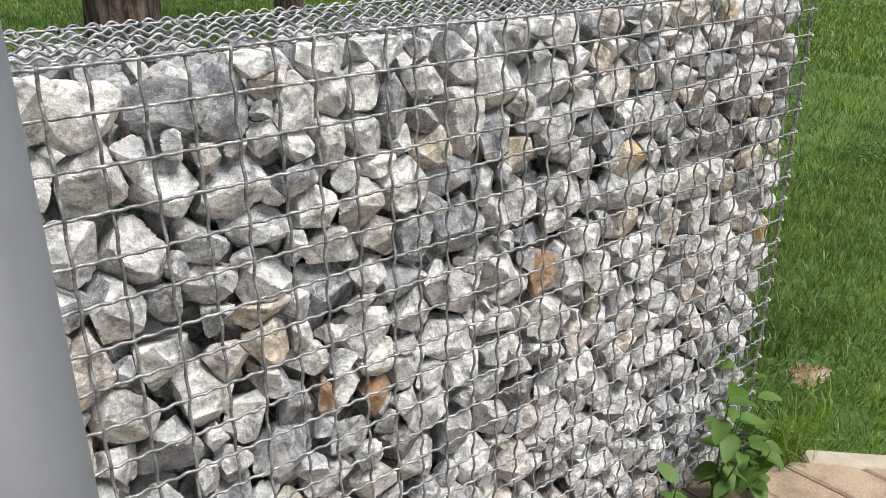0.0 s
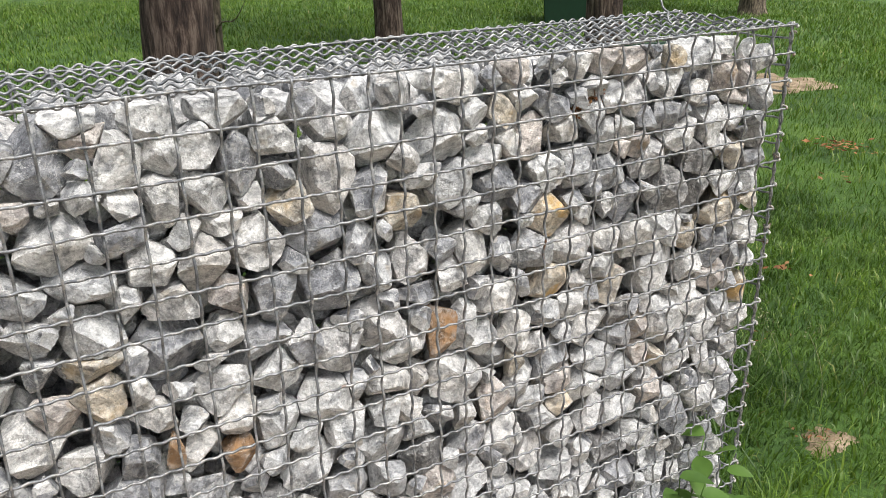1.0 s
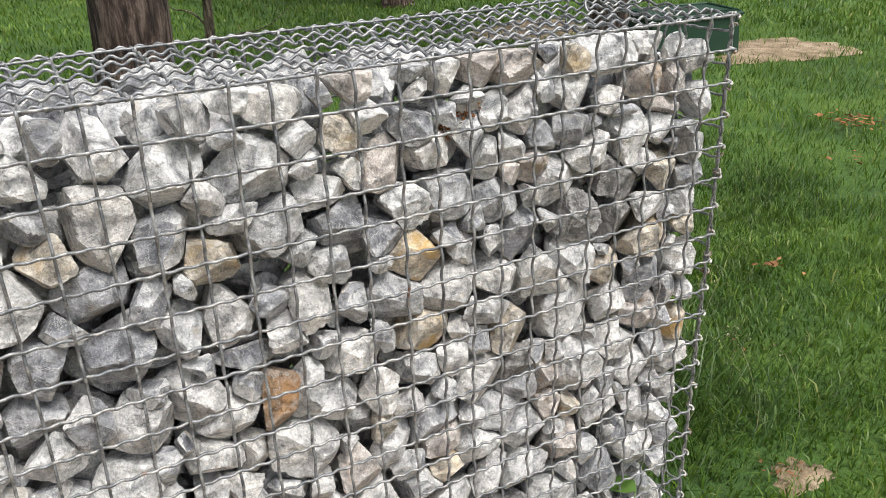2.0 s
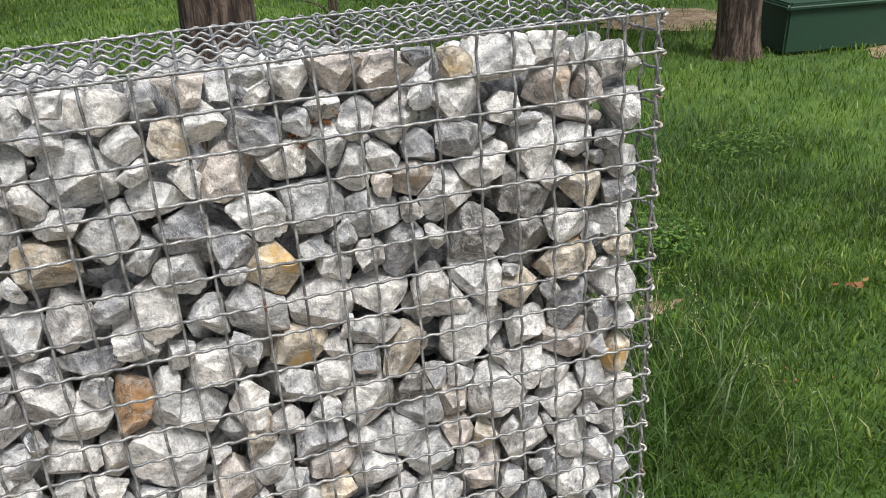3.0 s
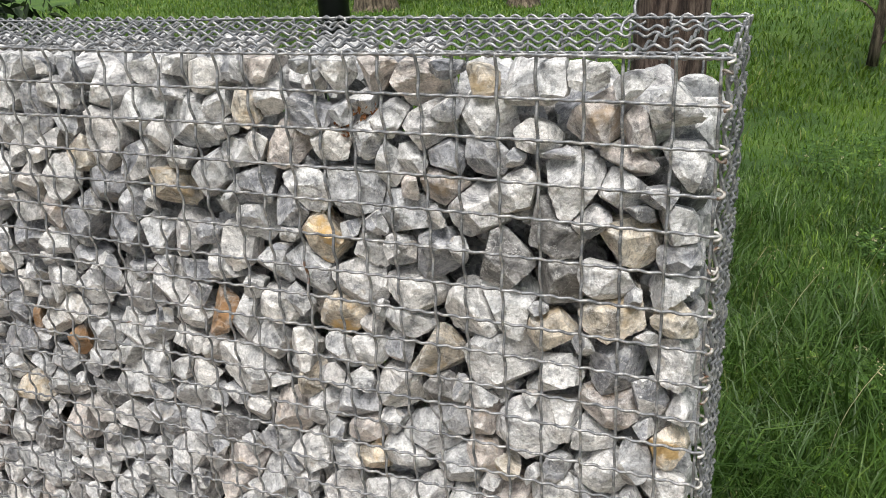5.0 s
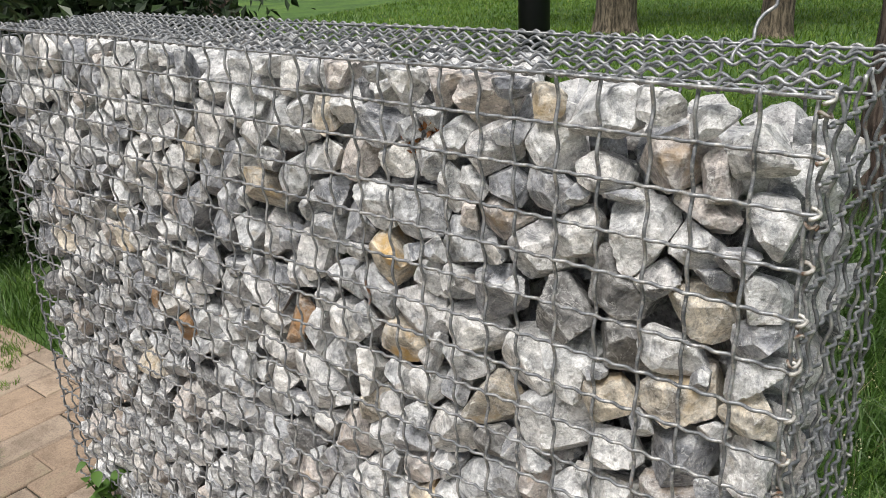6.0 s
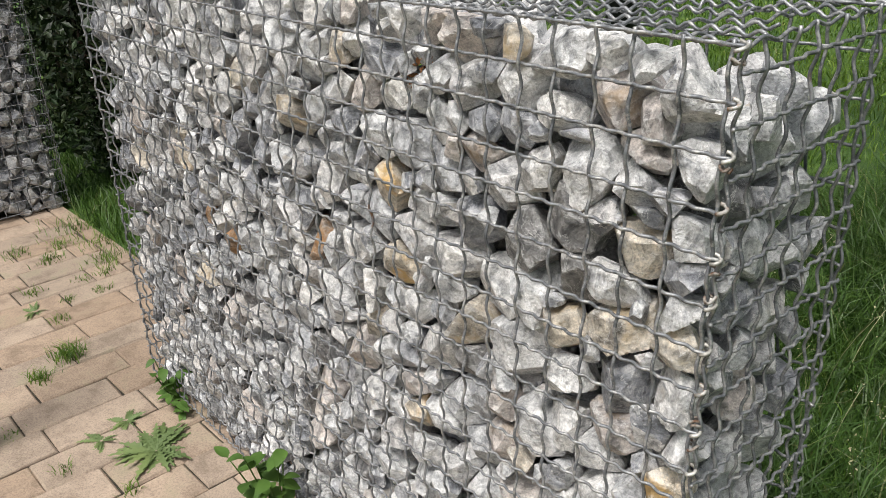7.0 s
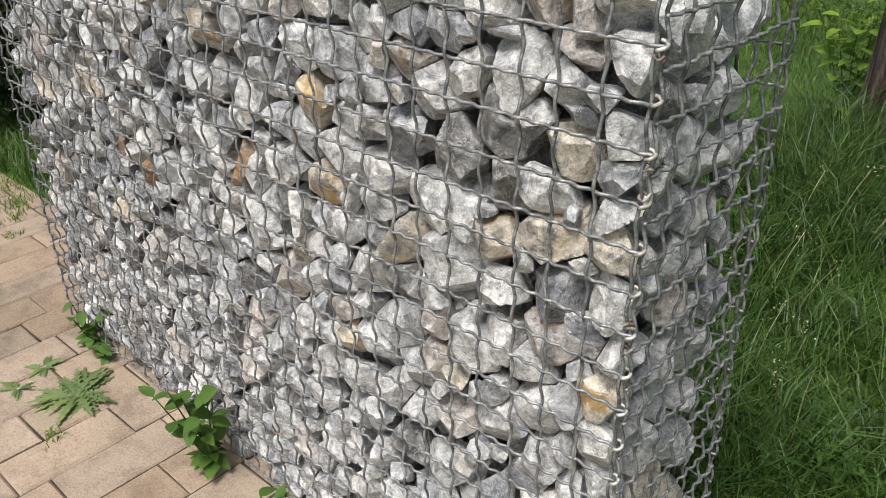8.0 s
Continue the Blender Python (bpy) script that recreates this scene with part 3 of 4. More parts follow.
def pack(length, depth, marked):
    """Centres and sizes of the stones: a layer behind each face of the basket first, then the heart."""
    items = []
    for x, z, a, c, k in marked:
        r = math.sqrt(a * c)
        items.append((np.array((x, 0.004 + r * STONE_RNG.uniform(0.72, 1.0), min(z, H - 0.004 - 0.75 * c))), r, np.array((a * 1.16, r * 1.25, c * 1.16)), k))
    P0 = [list(i[0]) for i in items]
    R0 = [i[1] for i in items]

    def throw(count, radii, place, gap):
        for k in range(count):
            r = radii[0] + (radii[1] - radii[0]) * (1 - k / count) ** 1.6
            c = place(r)
            if P0:
                q = np.array(P0) - c
                if (np.einsum("ij,ij->i", q, q) < (gap * (np.array(R0) + r)) ** 2).any():
                    continue
            P0.append(list(c))
            R0.append(r)
            a = STONE_RNG.uniform(0.62, 1.45, 3)
            items.append((np.array(c), r, r * a / a.mean(), MIX[int(STONE_RNG.integers(len(MIX)))]))

    U = STONE_RNG.uniform

    def front(r):
        x = U(-length + 0.02, -0.028)
        return (x, 0.004 + r * U(0.66, 1.0), U(0.012, float(fill_top(x)) - 0.2 * r))

    back = lambda r: (U(-length + 0.02, -0.028), depth - 0.004 - r * U(0.75, 1.0), U(0.012, 0.82))
    right = lambda r: (-0.01 - r * U(0.68, 0.95), U(0.028, depth - 0.022), U(0.012, 0.83))
    left = lambda r: (-length + 0.006 + r * U(0.75, 1.0), U(0.03, depth - 0.03), U(0.012, 0.86))
    heart = lambda r: (U(-length + 0.05, -0.05), U(0.05, depth - 0.05), U(0.02, 0.80))

    def crest(r):
        x = U(-length + 0.03, -0.03)
        return (x, U(0.025, depth - 0.025), float(fill_top(x)) - r * U(0.5, 1.0))

    throw(9000, (0.016, 0.037), front, 0.79)
    throw(4000, (0.018, 0.036), right, 0.78)
    throw(1600, (0.018, 0.036), crest, 0.88)
    throw(900, (0.02, 0.036), left, 0.88)
    throw(700, (0.012, 0.016), front, 0.84)
    throw(2000, (0.022, 0.036), back, 0.82)
    throw(6000, (0.02, 0.038), heart, 0.72)
    return items


def broken_front(d, r, out, side, up):
    """Three or four slanting break faces that meet in a blunt point just behind the wire."""
    out, side, up = np.array(out, float), np.array(side, float), np.array(up, float)
    apex = out * d + side * r * STONE_RNG.uniform(-0.4, 0.4) + up * r * STONE_RNG.uniform(-0.35, 0.35)
    turn, faces = STONE_RNG.uniform(0, 2 * np.pi), []
    count = int(STONE_RNG.integers(2, 5))
    for k in range(count):
        a, t = turn + 2 * np.pi * k / count + STONE_RNG.uniform(-0.4, 0.4), radians(STONE_RNG.uniform(8, 46))
        n = out * math.cos(t) + (side * math.cos(a) + up * math.sin(a)) * math.sin(t)
        faces.append((n, max(float(n @ apex), 0.3 * r)))
    return faces


def shapes(items, length, depth, grids):
    """The stones' bodies, each kept clear of its neighbours and of the wire."""
    C = np.array([i[0] for i in items])
    R = np.array([i[1] for i in items])
    A = np.array([i[2] if k < len(MARKED) else (i[1],) * 3 for k, i in enumerate(items)])
    for k, (c, r, axes, kind) in enumerate(items):
        q = C - c
        d2 = np.einsum("ij,ij->i", q, q)
        near = np.nonzero((d2 > 0) & (d2 < (2.1 * (r + R)) ** 2))[0]
        planes = []
        for j in near:
            d = math.sqrt(d2[j])
            way = q[j] / d
            ra, rb = 1 / np.linalg.norm(way / A[k]), 1 / np.linalg.norm(way / A[j])
            lo, hi = min(k, int(j)), max(k, int(j))
            skew = np.random.default_rng(lo * 4096 + hi).normal(size=3)      # the same slant for both neighbours
            n = way + (0.5 if j > k else -0.5) * skew / np.linalg.norm(skew)
            n /= np.linalg.norm(n)
            planes.append((n, (max((d2[j] + ra * ra - rb * rb) / (2 * d), 0.3 * ra) - 0.0008) * float(n @ way)))
        planes += broken_front(c[1] - 0.0035, r, (0, -1, 0), (1, 0, 0), (0, 0, 1)) if c[1] < 0.06 else []
        planes += broken_front(-0.008 - c[0], r, (1, 0, 0), (0, 1, 0), (0, 0, 1)) if c[0] > -0.06 else []
        planes += [((0, -1, 0), c[1] - 0.0035), ((0, 1, 0), depth - 0.004 - c[1]), ((1, 0, 0), -0.008 - c[0]), ((-1, 0, 0), c[0] + length - 0.005), ((0, 0, -1), c[2] - 0.001), ((0, 0, 1), H - 0.004 - c[2])]
        planes = [(n, max(d, 0.004)) for n, d in planes]
        e = Euler(STONE_RNG.uniform(-0.35, 0.35, 3) if k < len(MARKED) else STONE_RNG.uniform(-3, 3, 3)).to_matrix()
        yield k, c, kind, stone_shape(axes, np.array(e), planes, grids(k, c))


# ---- wire baskets ----
def wavy(length, period, amp, step, phase=0.0):
    n = max(2, int(length / step)) + 1
    s = np.linspace(0, length, n)
    return s, amp * np.sin(2 * np.pi * s / period + phase)


WIRE_R = 0.00168
NX, NY, NZ = 33, 6, 22
PX, PD, PZ, Z0 = LEN / NX, DEP / NY, 0.0403, 0.0175      # true mesh along, across and upwards, and the lowest wire


def wire_mesh(name, along, across, length, period, amp, phase, wobble=0.0, seed=0, sides=6, step=None):
    """One crimped wire that starts at the origin; the crimp swings along `across`."""
    s, w = wavy(length, period, amp, step or period / 8, phase)
    a, b = np.array(along, float), np.array(across, float)
    c = np.cross(a, b)
    r = np.random.default_rng(seed)
    sway = wobble * np.interp(s, np.linspace(0, length, 7), r.normal(size=7))
    pts = s[:, None] * a + w[:, None] * b + sway[:, None] * c
    v, f = tube(pts, WIRE_R, sides)
    me = bpy.data.meshes.new(name)
    me.from_pydata([tuple(x) for x in v], [], f)
    me.polygons.foreach_set("use_smooth", np.ones(len(me.polygons), bool))
    me.materials.append(WIRE)
    return me


def panel(name, parent, label, origin, along, up, out, n_along, n_up, ext, shift=0.0, skip=(), fine=True, a_period=0.02, a_amp=0.0016, in_step=False, pa=PX, pu=PZ):
    """A woven panel: n_along + 1 upright wires and n_up + 1 lying ones, each an object. ext: how far the lying ones jut out."""
    holder = new(name)
    holder.parent = parent
    tagged(holder, label)
    o, a, u, q = (np.array(x, float) for x in (origin, along, up, out))
    r = np.random.default_rng(len(name) * 7 + n_along)
    la, lu = n_along * pa + ext[0] + ext[1], n_up * pu + 0.006
    ups = [wire_mesh("wire", up, out, lu, P, 0.0024, ph, 0.0012, k) for k, ph in enumerate((0, np.pi, 0, np.pi))]
    lying = [wire_mesh("wire", along, out, la, a_period, a_amp, ph, 0.0016, 9 + k, step=a_period / (6 if fine else 4)) for k, ph in enumerate((0, np.pi, 0, np.pi))]
    for i in range(n_along + 1):
        if ("up", i) in skip:
            continue
        ob = new("wire", ups[i % 2 + 2 * int(r.integers(2))])
        ob.parent = holder
        ob.location = o + a * (i * pa + r.normal() * 0.0012) - u * 0.002 + q * r.normal() * 0.0004
    for j in range(n_up + 1):
        if ("along", j) in skip:
            continue
        ob = new("wire", lying[2 * int(r.integers(2)) + (0 if in_step else j % 2)])
        ob.parent = holder
        ob.location = o + u * (j * pu + shift + r.normal() * 0.0012) - a * (ext[0] + r.uniform(-0.002, 0.003)) + q * (0.0014 + r.normal() * 0.0004)
    return holder


def wire_piece(parent, points, label="", material=None):
    v, f = tube(points, WIRE_R, 6)
    ob = link_mesh("wire", v, f, material or WIRE, parent, True)
    return tagged(ob, label)




def gabion_basket(thing):
    panel("front_panel", thing, "", (-LEN - 0.0015, 0, Z0), (1, 0, 0), (0, 0, 1), (0, -1, 0), NX, NZ, (0.005, 0.0085))
    panel("back_panel", thing, "", (-LEN, DEP, Z0), (1, 0, 0), (0, 0, 1), (0, 1, 0), NX, NZ, (0.006, 0.007))
    panel("end_panel", thing, "", (0.0035, 0.004, Z0), (0, 1, 0), (0, 0, 1), (1, 0, 0), NY, NZ, (0.0, 0.004), -0.019, pa=PD)
    panel("end_panel", thing, "", (-LEN - 0.0035, 0.0, Z0), (0, 1, 0), (0, 0, 1), (-1, 0, 0), NY, NZ, (0.004, 0.004), -0.019, pa=PD)
    lid = panel("lid", thing, "loose wire lid with cut and bent strands", (-LEN, 0.006, H + 0.004), (1, 0, 0), (0, 1, 0), (0, 0, 1), NX, NY, (0.006, 0.004), 0.0,
                (("along", 2), ("along", 3), ("along", 5), ("up", 30), ("up", 31)), a_period=0.02, a_amp=0.0025, in_step=True, pu=PD)
    # cut strands round the hole in the lid
    for j, x0, x1 in ((2, -LEN, -0.112), (2, -0.056, -0.012), (3, -LEN, -0.055), (5, -LEN, -0.10), (5, -0.075, 0.004)):
        s, w = wavy(x1 - x0, 0.02, 0.0025, 0.0033)
        wire_piece(lid, np.stack((x0 + s, np.full_like(s, 0.006 + j * PD), H + 0.005 + w), 1))
    for x, y0, y1 in ((-0.12, 0.004, 0.1), (-0.08, 0.0, 0.231)):
        s, w = wavy(y1 - y0, P, 0.0024, 0.005, x * 40)
        wire_piece(lid, np.stack((np.full_like(s, x) + s * 0.06, y0 + s, H + 0.004 + w), 1))
    s = np.linspace(0, 1, 26)
    wire_piece(lid, np.stack((-0.118 + 0.03 * s + 0.003 * np.sin(s * 22), 0.12 + 0.085 * s, H + 0.003 + 0.085 * s ** 1.6 + 0.003 * np.cos(s * 22)), 1), "cut strand bent upwards")
    # each lying wire ends in a hook round the corner uprights; the upper ones have rusted
    r = np.random.default_rng(77)
    for j in range(NZ + 1):
        a = np.linspace(-0.6 * np.pi, 0.75 * np.pi, 12)
        pts = np.stack((0.0035 + 0.0042 * np.cos(a), 0.001 + 0.0046 * np.sin(a), Z0 + j * PZ + 0.0014 * a + r.normal() * 0.0006), 1)
        v, f = tube(pts, WIRE_R * 1.05, 6)
        tagged(link_mesh("tie", v, f, PALE if r.uniform() < 0.8 else RUST, thing, True), "bent wire end hooked round the corner")
    for z in (0.003, -0.075, -0.158, -0.182, -0.30, -0.325):
        a = np.linspace(0, r.uniform(1.6, 2.6) * np.pi, 20)
        pts = np.stack((0.0025 + 0.0042 * np.cos(a + z * 90), 0.002 + 0.0046 * np.sin(a + z * 90), H + z - 0.012 + 0.004 * a / 6 + 0.002 * np.sin(2 * a)), 1)
        v, f = tube(pts, 0.0013, 6)
        tagged(link_mesh("tie", v, f, RUST, thing, True), "rusty wire tie")


gabion = tagged(new("gabion"), "wire mesh gabion filled with broken grey limestone", "gabion")
gabion.matrix_world = pose(0, 0, 0, 0, 0, -1.5)
gabion_basket(gabion)


def gabion_stones(thing):
    items = pack(LEN, DEP, MARKED)
    seen = [k for k, i in enumerate(items) if i[0][1] < 0.045 or i[0][0] > -0.05 or i[0][2] > 0.84]
    order = sorted(seen, key=lambda k: (k >= len(MARKED), items[k][0][1] > 0.04 and items[k][0][0] < -0.06, -items[k][1]))
    single, fine = set(order[:330]), set(seen)
    rest_v, rest_f, rest_e, rest_s, base = [], [], [], [], 0
    for k, c, kind, v in shapes(items, LEN, DEP, lambda k, c: FINE if k in fine else COARSE):
        g = FINE if k in fine else COARSE
        sh = sharp_edges(v, g)
        if k in single:
            ob = new("stone", grid_mesh("stone", v, g[1], g[2], sh, STONE[kind]))
            ob.parent = thing
            ob.location = c
        else:
            rest_v.append(v + c)
            rest_f.append(g[1] + base)
            rest_e.append(g[2] + base)
            rest_s.append(sh)
            base += len(v)
    me = grid_mesh("stone_fill", np.concatenate(rest_v), np.concatenate(rest_f), np.concatenate(rest_e), np.concatenate(rest_s), STONE["fill"])
    ob = new("stone_fill", me)
    ob.parent = thing
    tagged(ob, "", kind="stuff")


gabion_stones(gabion)


# ---- the second basket, across the paving ----
def far_gabion():
    thing = tagged(new("gabion"), "second limestone gabion standing across the paving", "gabion")
    thing.matrix_world = pose(-2.62, 0.30, 0, 0, 0, 90)
    panel("front_panel", thing, "", (-LEN, 0, Z0), (1, 0, 0), (0, 0, 1), (0, -1, 0), NX, NZ, (0.006, 0.007), fine=False)
    panel("end_panel", thing, "", (0.0035, 0.0, Z0), (0, 1, 0), (0, 0, 1), (1, 0, 0), NY, NZ, (0.0, 0.004), -0.019, fine=False, pa=PD)
    panel("back_panel", thing, "", (-LEN, DEP, Z0), (1, 0, 0), (0, 0, 1), (0, 1, 0), NX, NZ, (0.006, 0.007), fine=False)
    panel("lid", thing, "", (-LEN, 0.0, H + 0.004), (1, 0, 0), (0, 1, 0), (0, 0, 1), NX, NY, (0.006, 0.004), fine=False, a_amp=0.003, pu=PD)
    items = pack(LEN, DEP, [])
    vs, fs, es, ss, base = [], [], [], [], 0
    for k, c, kind, v in shapes(items, LEN, DEP, lambda k, c: COARSE):
        vs.append(v + c)
        fs.append(COARSE[1] + base)
        es.append(COARSE[2] + base)
        ss.append(sharp_edges(v, COARSE))
        base += len(v)
    ob = new("stone_fill", grid_mesh("stone_fill", np.concatenate(vs), np.concatenate(fs), np.concatenate(es), np.concatenate(ss), STONE["fill"]))
    ob.parent = thing
    tagged(ob, "", kind="stuff")


far_gabion()

# ---- posts ----
def round_post(name, x, y, radius, height, material, label, flange):
    thing = tagged(new(name), label, "post")
    thing.location = (x, y, 0)
    bm = bmesh.new()
    bmesh.ops.create_cone(bm, cap_ends=True, segments=28, radius1=radius, radius2=radius, depth=height, matrix=Matrix.Translation((0, 0, height / 2)))
    bmesh.ops.bevel(bm, geom=[e for e in bm.edges if e.calc_length() < radius and abs(e.verts[0].co.z - height) < 1e-4], offset=0.006, segments=2, affect="EDGES")
    for f in bm.faces:
        f.smooth = abs(f.normal.z) < 0.5
    part("shaft", bm, material, thing)
    bm = bmesh.new()
    bmesh.ops.create_cone(bm, cap_ends=True, segments=28, radius1=flange, radius2=flange * 0.96, depth=0.012, matrix=Matrix.Translation((0, 0, 0.008)))
    part("foot_plate", bm, material, thing)
    return thing


round_post("steel_post", -1.3245, -0.385, 0.03, 1.1, POST_GREY, "grey painted round steel post on the paving", 0.06)
round_post("steel_post", -1.30, 1.68, 0.05, 2.6, POST_BLACK, "black painted round steel post in the lawn", 0.09)

# ---- trees ----
def leaf_cloud(n, centres, spread, size, r):
    """Many small leaves, folded along the midrib, round the given centres."""
    c = centres[r.integers(len(centres), size=n)] + r.normal(size=(n, 3)) * spread
    a = r.normal(size=(n, 3))
    a /= np.linalg.norm(a, axis=1)[:, None]
    b = np.cross(a, r.normal(size=(n, 3)))
    b /= np.linalg.norm(b, axis=1)[:, None]
    nrm = np.cross(a, b)
    s = size * r.uniform(0.6, 1.3, n)[:, None]
    v = np.stack((c - a * s, c + b * s * 0.45 + nrm * s * 0.16, c + a * s, c - b * s * 0.45 + nrm * s * 0.16), 1).reshape(-1, 3)
    k = np.arange(n)[:, None] * 4
    f = np.concatenate((k + [0, 1, 2], k + [0, 2, 3]), 1).reshape(-1, 3)
    return v, f


def tree(x, y, radius, seed, bark, label, height=5.2, crown=1.8, leaves=1500, fork=None, size=0.095):
    r = np.random.default_rng(seed)
    thing = tagged(new("tree"), label, "tree")
    thing.location = (x, y, float(rise(x, y)) - 0.015)
    fork = fork or height * 0.5
    # trunk with root flare, bark ridges and a slight bow
    sides, rings = 40, 46
    bow = r.normal(size=2) * 0.05
    v = []
    for k in range(rings):
        t = k / (rings - 1)
        z = t ** 1.5 * fork
        rad = radius * (1 - 0.28 * t) * (1 + 0.2 * math.exp(-z / 0.07))
        for s in range(sides):
            a = 2 * math.pi * s / sides
            q = noise.noise(Vector((math.cos(a) * 3.2 + seed, math.sin(a) * 3.2, z * 1.6))) * 0.07
            q += noise.noise(Vector((math.cos(a) * 9 + seed, math.sin(a) * 9, z * 4))) * 0.05
            q += 0.07 * math.exp(-z / 0.1) * math.cos(5 * a + seed)
            v.append((bow[0] * t + rad * (1 + q) * math.cos(a), bow[1] * t + rad * (1 + q) * math.sin(a), z))
    f = [(k * sides + s, k * sides + (s + 1) % sides, (k + 1) * sides + (s + 1) % sides, (k + 1) * sides + s) for k in range(rings - 1) for s in range(sides)]
    link_mesh("trunk", v, f, bark, thing, True)
    tips = []
    for k in range(7):
        a = 2 * math.pi * k / 7 + r.uniform(-0.4, 0.4)
        reach, top = crown * r.uniform(0.55, 1.0), r.uniform(0.45, 1.0) * (height - fork)
        s = np.linspace(0, 1, 9)
        pts = np.stack((bow[0] + math.cos(a) * reach * s, bow[1] + math.sin(a) * reach * s, fork - 0.3 + (top + 0.3) * s ** 0.8), 1) + r.normal(size=(9, 3)) * 0.04 * s[:, None]
        bv, bf = tube(pts, radius, 8, radius * 0.42 * (1 - 0.85 * s))
        link_mesh("limb", bv, bf, bark, thing, True)
        tips += [pts[4], pts[6], pts[8], pts[7] + r.normal(size=3) * 0.3]
    lv, lf = leaf_cloud(leaves, np.array(tips), crown * 0.2, size, r)
    link_mesh("crown", lv, lf, CROWN, thing)
    return thing


TREES = [
    (-0.34, 2.28, 0.14, 3, BARK, "thick brown-barked tree close behind the gabion"),
    (2.60, 3.18, 0.125, 5, BARK, "brown-barked tree beside a sandy patch of lawn"),
    (2.83, 6.40, 0.14, 8, BARK, "dark-barked tree standing in the lawn"),
    (7.18, 5.60, 0.15, 11, BARK_GREY, "grey-barked tree far out on the lawn"),
    (-3.86, 7.20, 0.21, 14, BARK_GREY, "grey-barked tree far behind the black post"),
    (-2.36, 7.45, 0.15, 17, BARK_GREY, "slim grey-barked tree far out on the lawn"),
    (-4.50, 2.77, 0.20, 20, BARK, "thick brown-barked tree beyond the dark shrubs"),
]
for x, y, rad, seed, bark, label in TREES:
    tree(x, y, rad, seed, bark, label, leaves=450 if seed == 3 else 1500)


def young_tree():
    r = np.random.default_rng(31)
    thing = tagged(new("tree"), "thin young tree with bare low twigs", "tree")
    thing.location = (0.57, 4.63, -0.01)
    s = np.linspace(0, 1, 16)
    v, f = tube(np.stack((0.05 * np.sin(3 * s), 0.04 * s, 2.6 * s), 1), 0.03, 10, 0.033 * (1 - 0.7 * s))
    link_mesh("trunk", v, f, BARK_GREY, thing, True)
    tips = []
    for k in range(13):
        a, z, l = k * 2.4, 0.1 + 0.16 * k, r.uniform(0.35, 0.6)
        s = np.linspace(0, 1, 8)
        pts = np.stack((math.cos(a) * l * s, math.sin(a) * l * s, z + 0.22 * s + 0.03 * np.sin(7 * s)), 1)
        v, f = tube(pts, 0.008, 5, 0.008 * (1 - 0.8 * s))
        link_mesh("limb", v, f, BARK_GREY, thing, True)
        if z > 0.6:
            tips += [pts[5], pts[7]]
    lv, lf = leaf_cloud(700, np.array(tips), 0.12, 0.024, r)
    link_mesh("crown", lv, lf, CROWN, thing)


young_tree()


def shrub(x, y, rx, ry, height, seed, leaves=19000):
    r = np.random.default_rng(seed)
    thing = tagged(new("shrub"), "dense dark evergreen shrub behind the paving", "shrub", "dark shrubs")
    thing.location = (x, y, -0.01)
    tips = []
    for k in range(16):
        a, l = r.uniform(0, 2 * math.pi), r.uniform(0.3, 1.0)
        s = np.linspace(0, 1, 7)
        top = height * r.uniform(0.55, 1.0)
        pts = np.stack((math.cos(a) * rx * l * (0.6 + 0.4 * s), math.sin(a) * ry * l * (0.6 + 0.4 * s), 0.02 + top * s ** 0.9), 1)
        v, f = tube(pts, 0.01, 5, 0.012 * (1 - 0.8 * s))
        link_mesh("stem", v, f, BARK, thing, True)
        tips += list(pts[0:]) + [pts[0] + (0, 0, 0.08)] + [pts[5] + r.normal(size=3) * 0.1]
    v, f = leaf_cloud(leaves, np.array(tips), np.array((rx * 0.22, ry * 0.22, 0.12)), 0.021, r)
    keep = np.repeat(v.reshape(-1, 4, 3)[:, :, 2].min(1) > 0.02, 4)
    good = keep[f[:, 0]]
    link_mesh("foliage", v, f[good], SHRUB, thing)


for k, (x, y, rx, ry, h) in enumerate(((-2.35, 0.78, 0.38, 0.33, 1.5), (-1.93, 0.60, 0.26, 0.22, 1.25), (-2.85, 0.80, 0.4, 0.35, 1.6), (-3.4, 0.75, 0.4, 0.4, 1.6), (-2.9, 1.2, 0.4, 0.32, 1.7), (-3.6, 1.35, 0.5, 0.4, 1.8), (-2.5, 0.98, 0.3, 0.2, 1.5))):
    shrub(x, y, rx, ry, h, 40 + k)


def tapered_box(bm, lx, ly, h, flare, wall, z0=0.0):
    """An open moulded tub with sloping walls."""
    rings = []
    for inset, z, k in ((0, z0, 1 - flare), (0, z0 + h, 1.0), (wall, z0 + h, 1.0), (wall, z0 + 0.03, 1 - flare)):
        rings.append([bm.verts.new((sx_ * (lx / 2 * k - inset), sy_ * (ly / 2 * k - inset), z)) for sx_, sy_ in ((-1, -1), (1, -1), (1, 1), (-1, 1))])
    for a, b in zip(rings, rings[1:]):
        for k in range(4):
            bm.faces.new((a[k], a[(k + 1) % 4], b[(k + 1) % 4], b[k]))
    bm.faces.new(rings[0][::-1])
    bm.faces.new(rings[-1])
    bmesh.ops.recalc_face_normals(bm, faces=bm.faces)
    bmesh.ops.bevel(bm, geom=list(bm.edges), offset=0.012, segments=3, affect="EDGES")


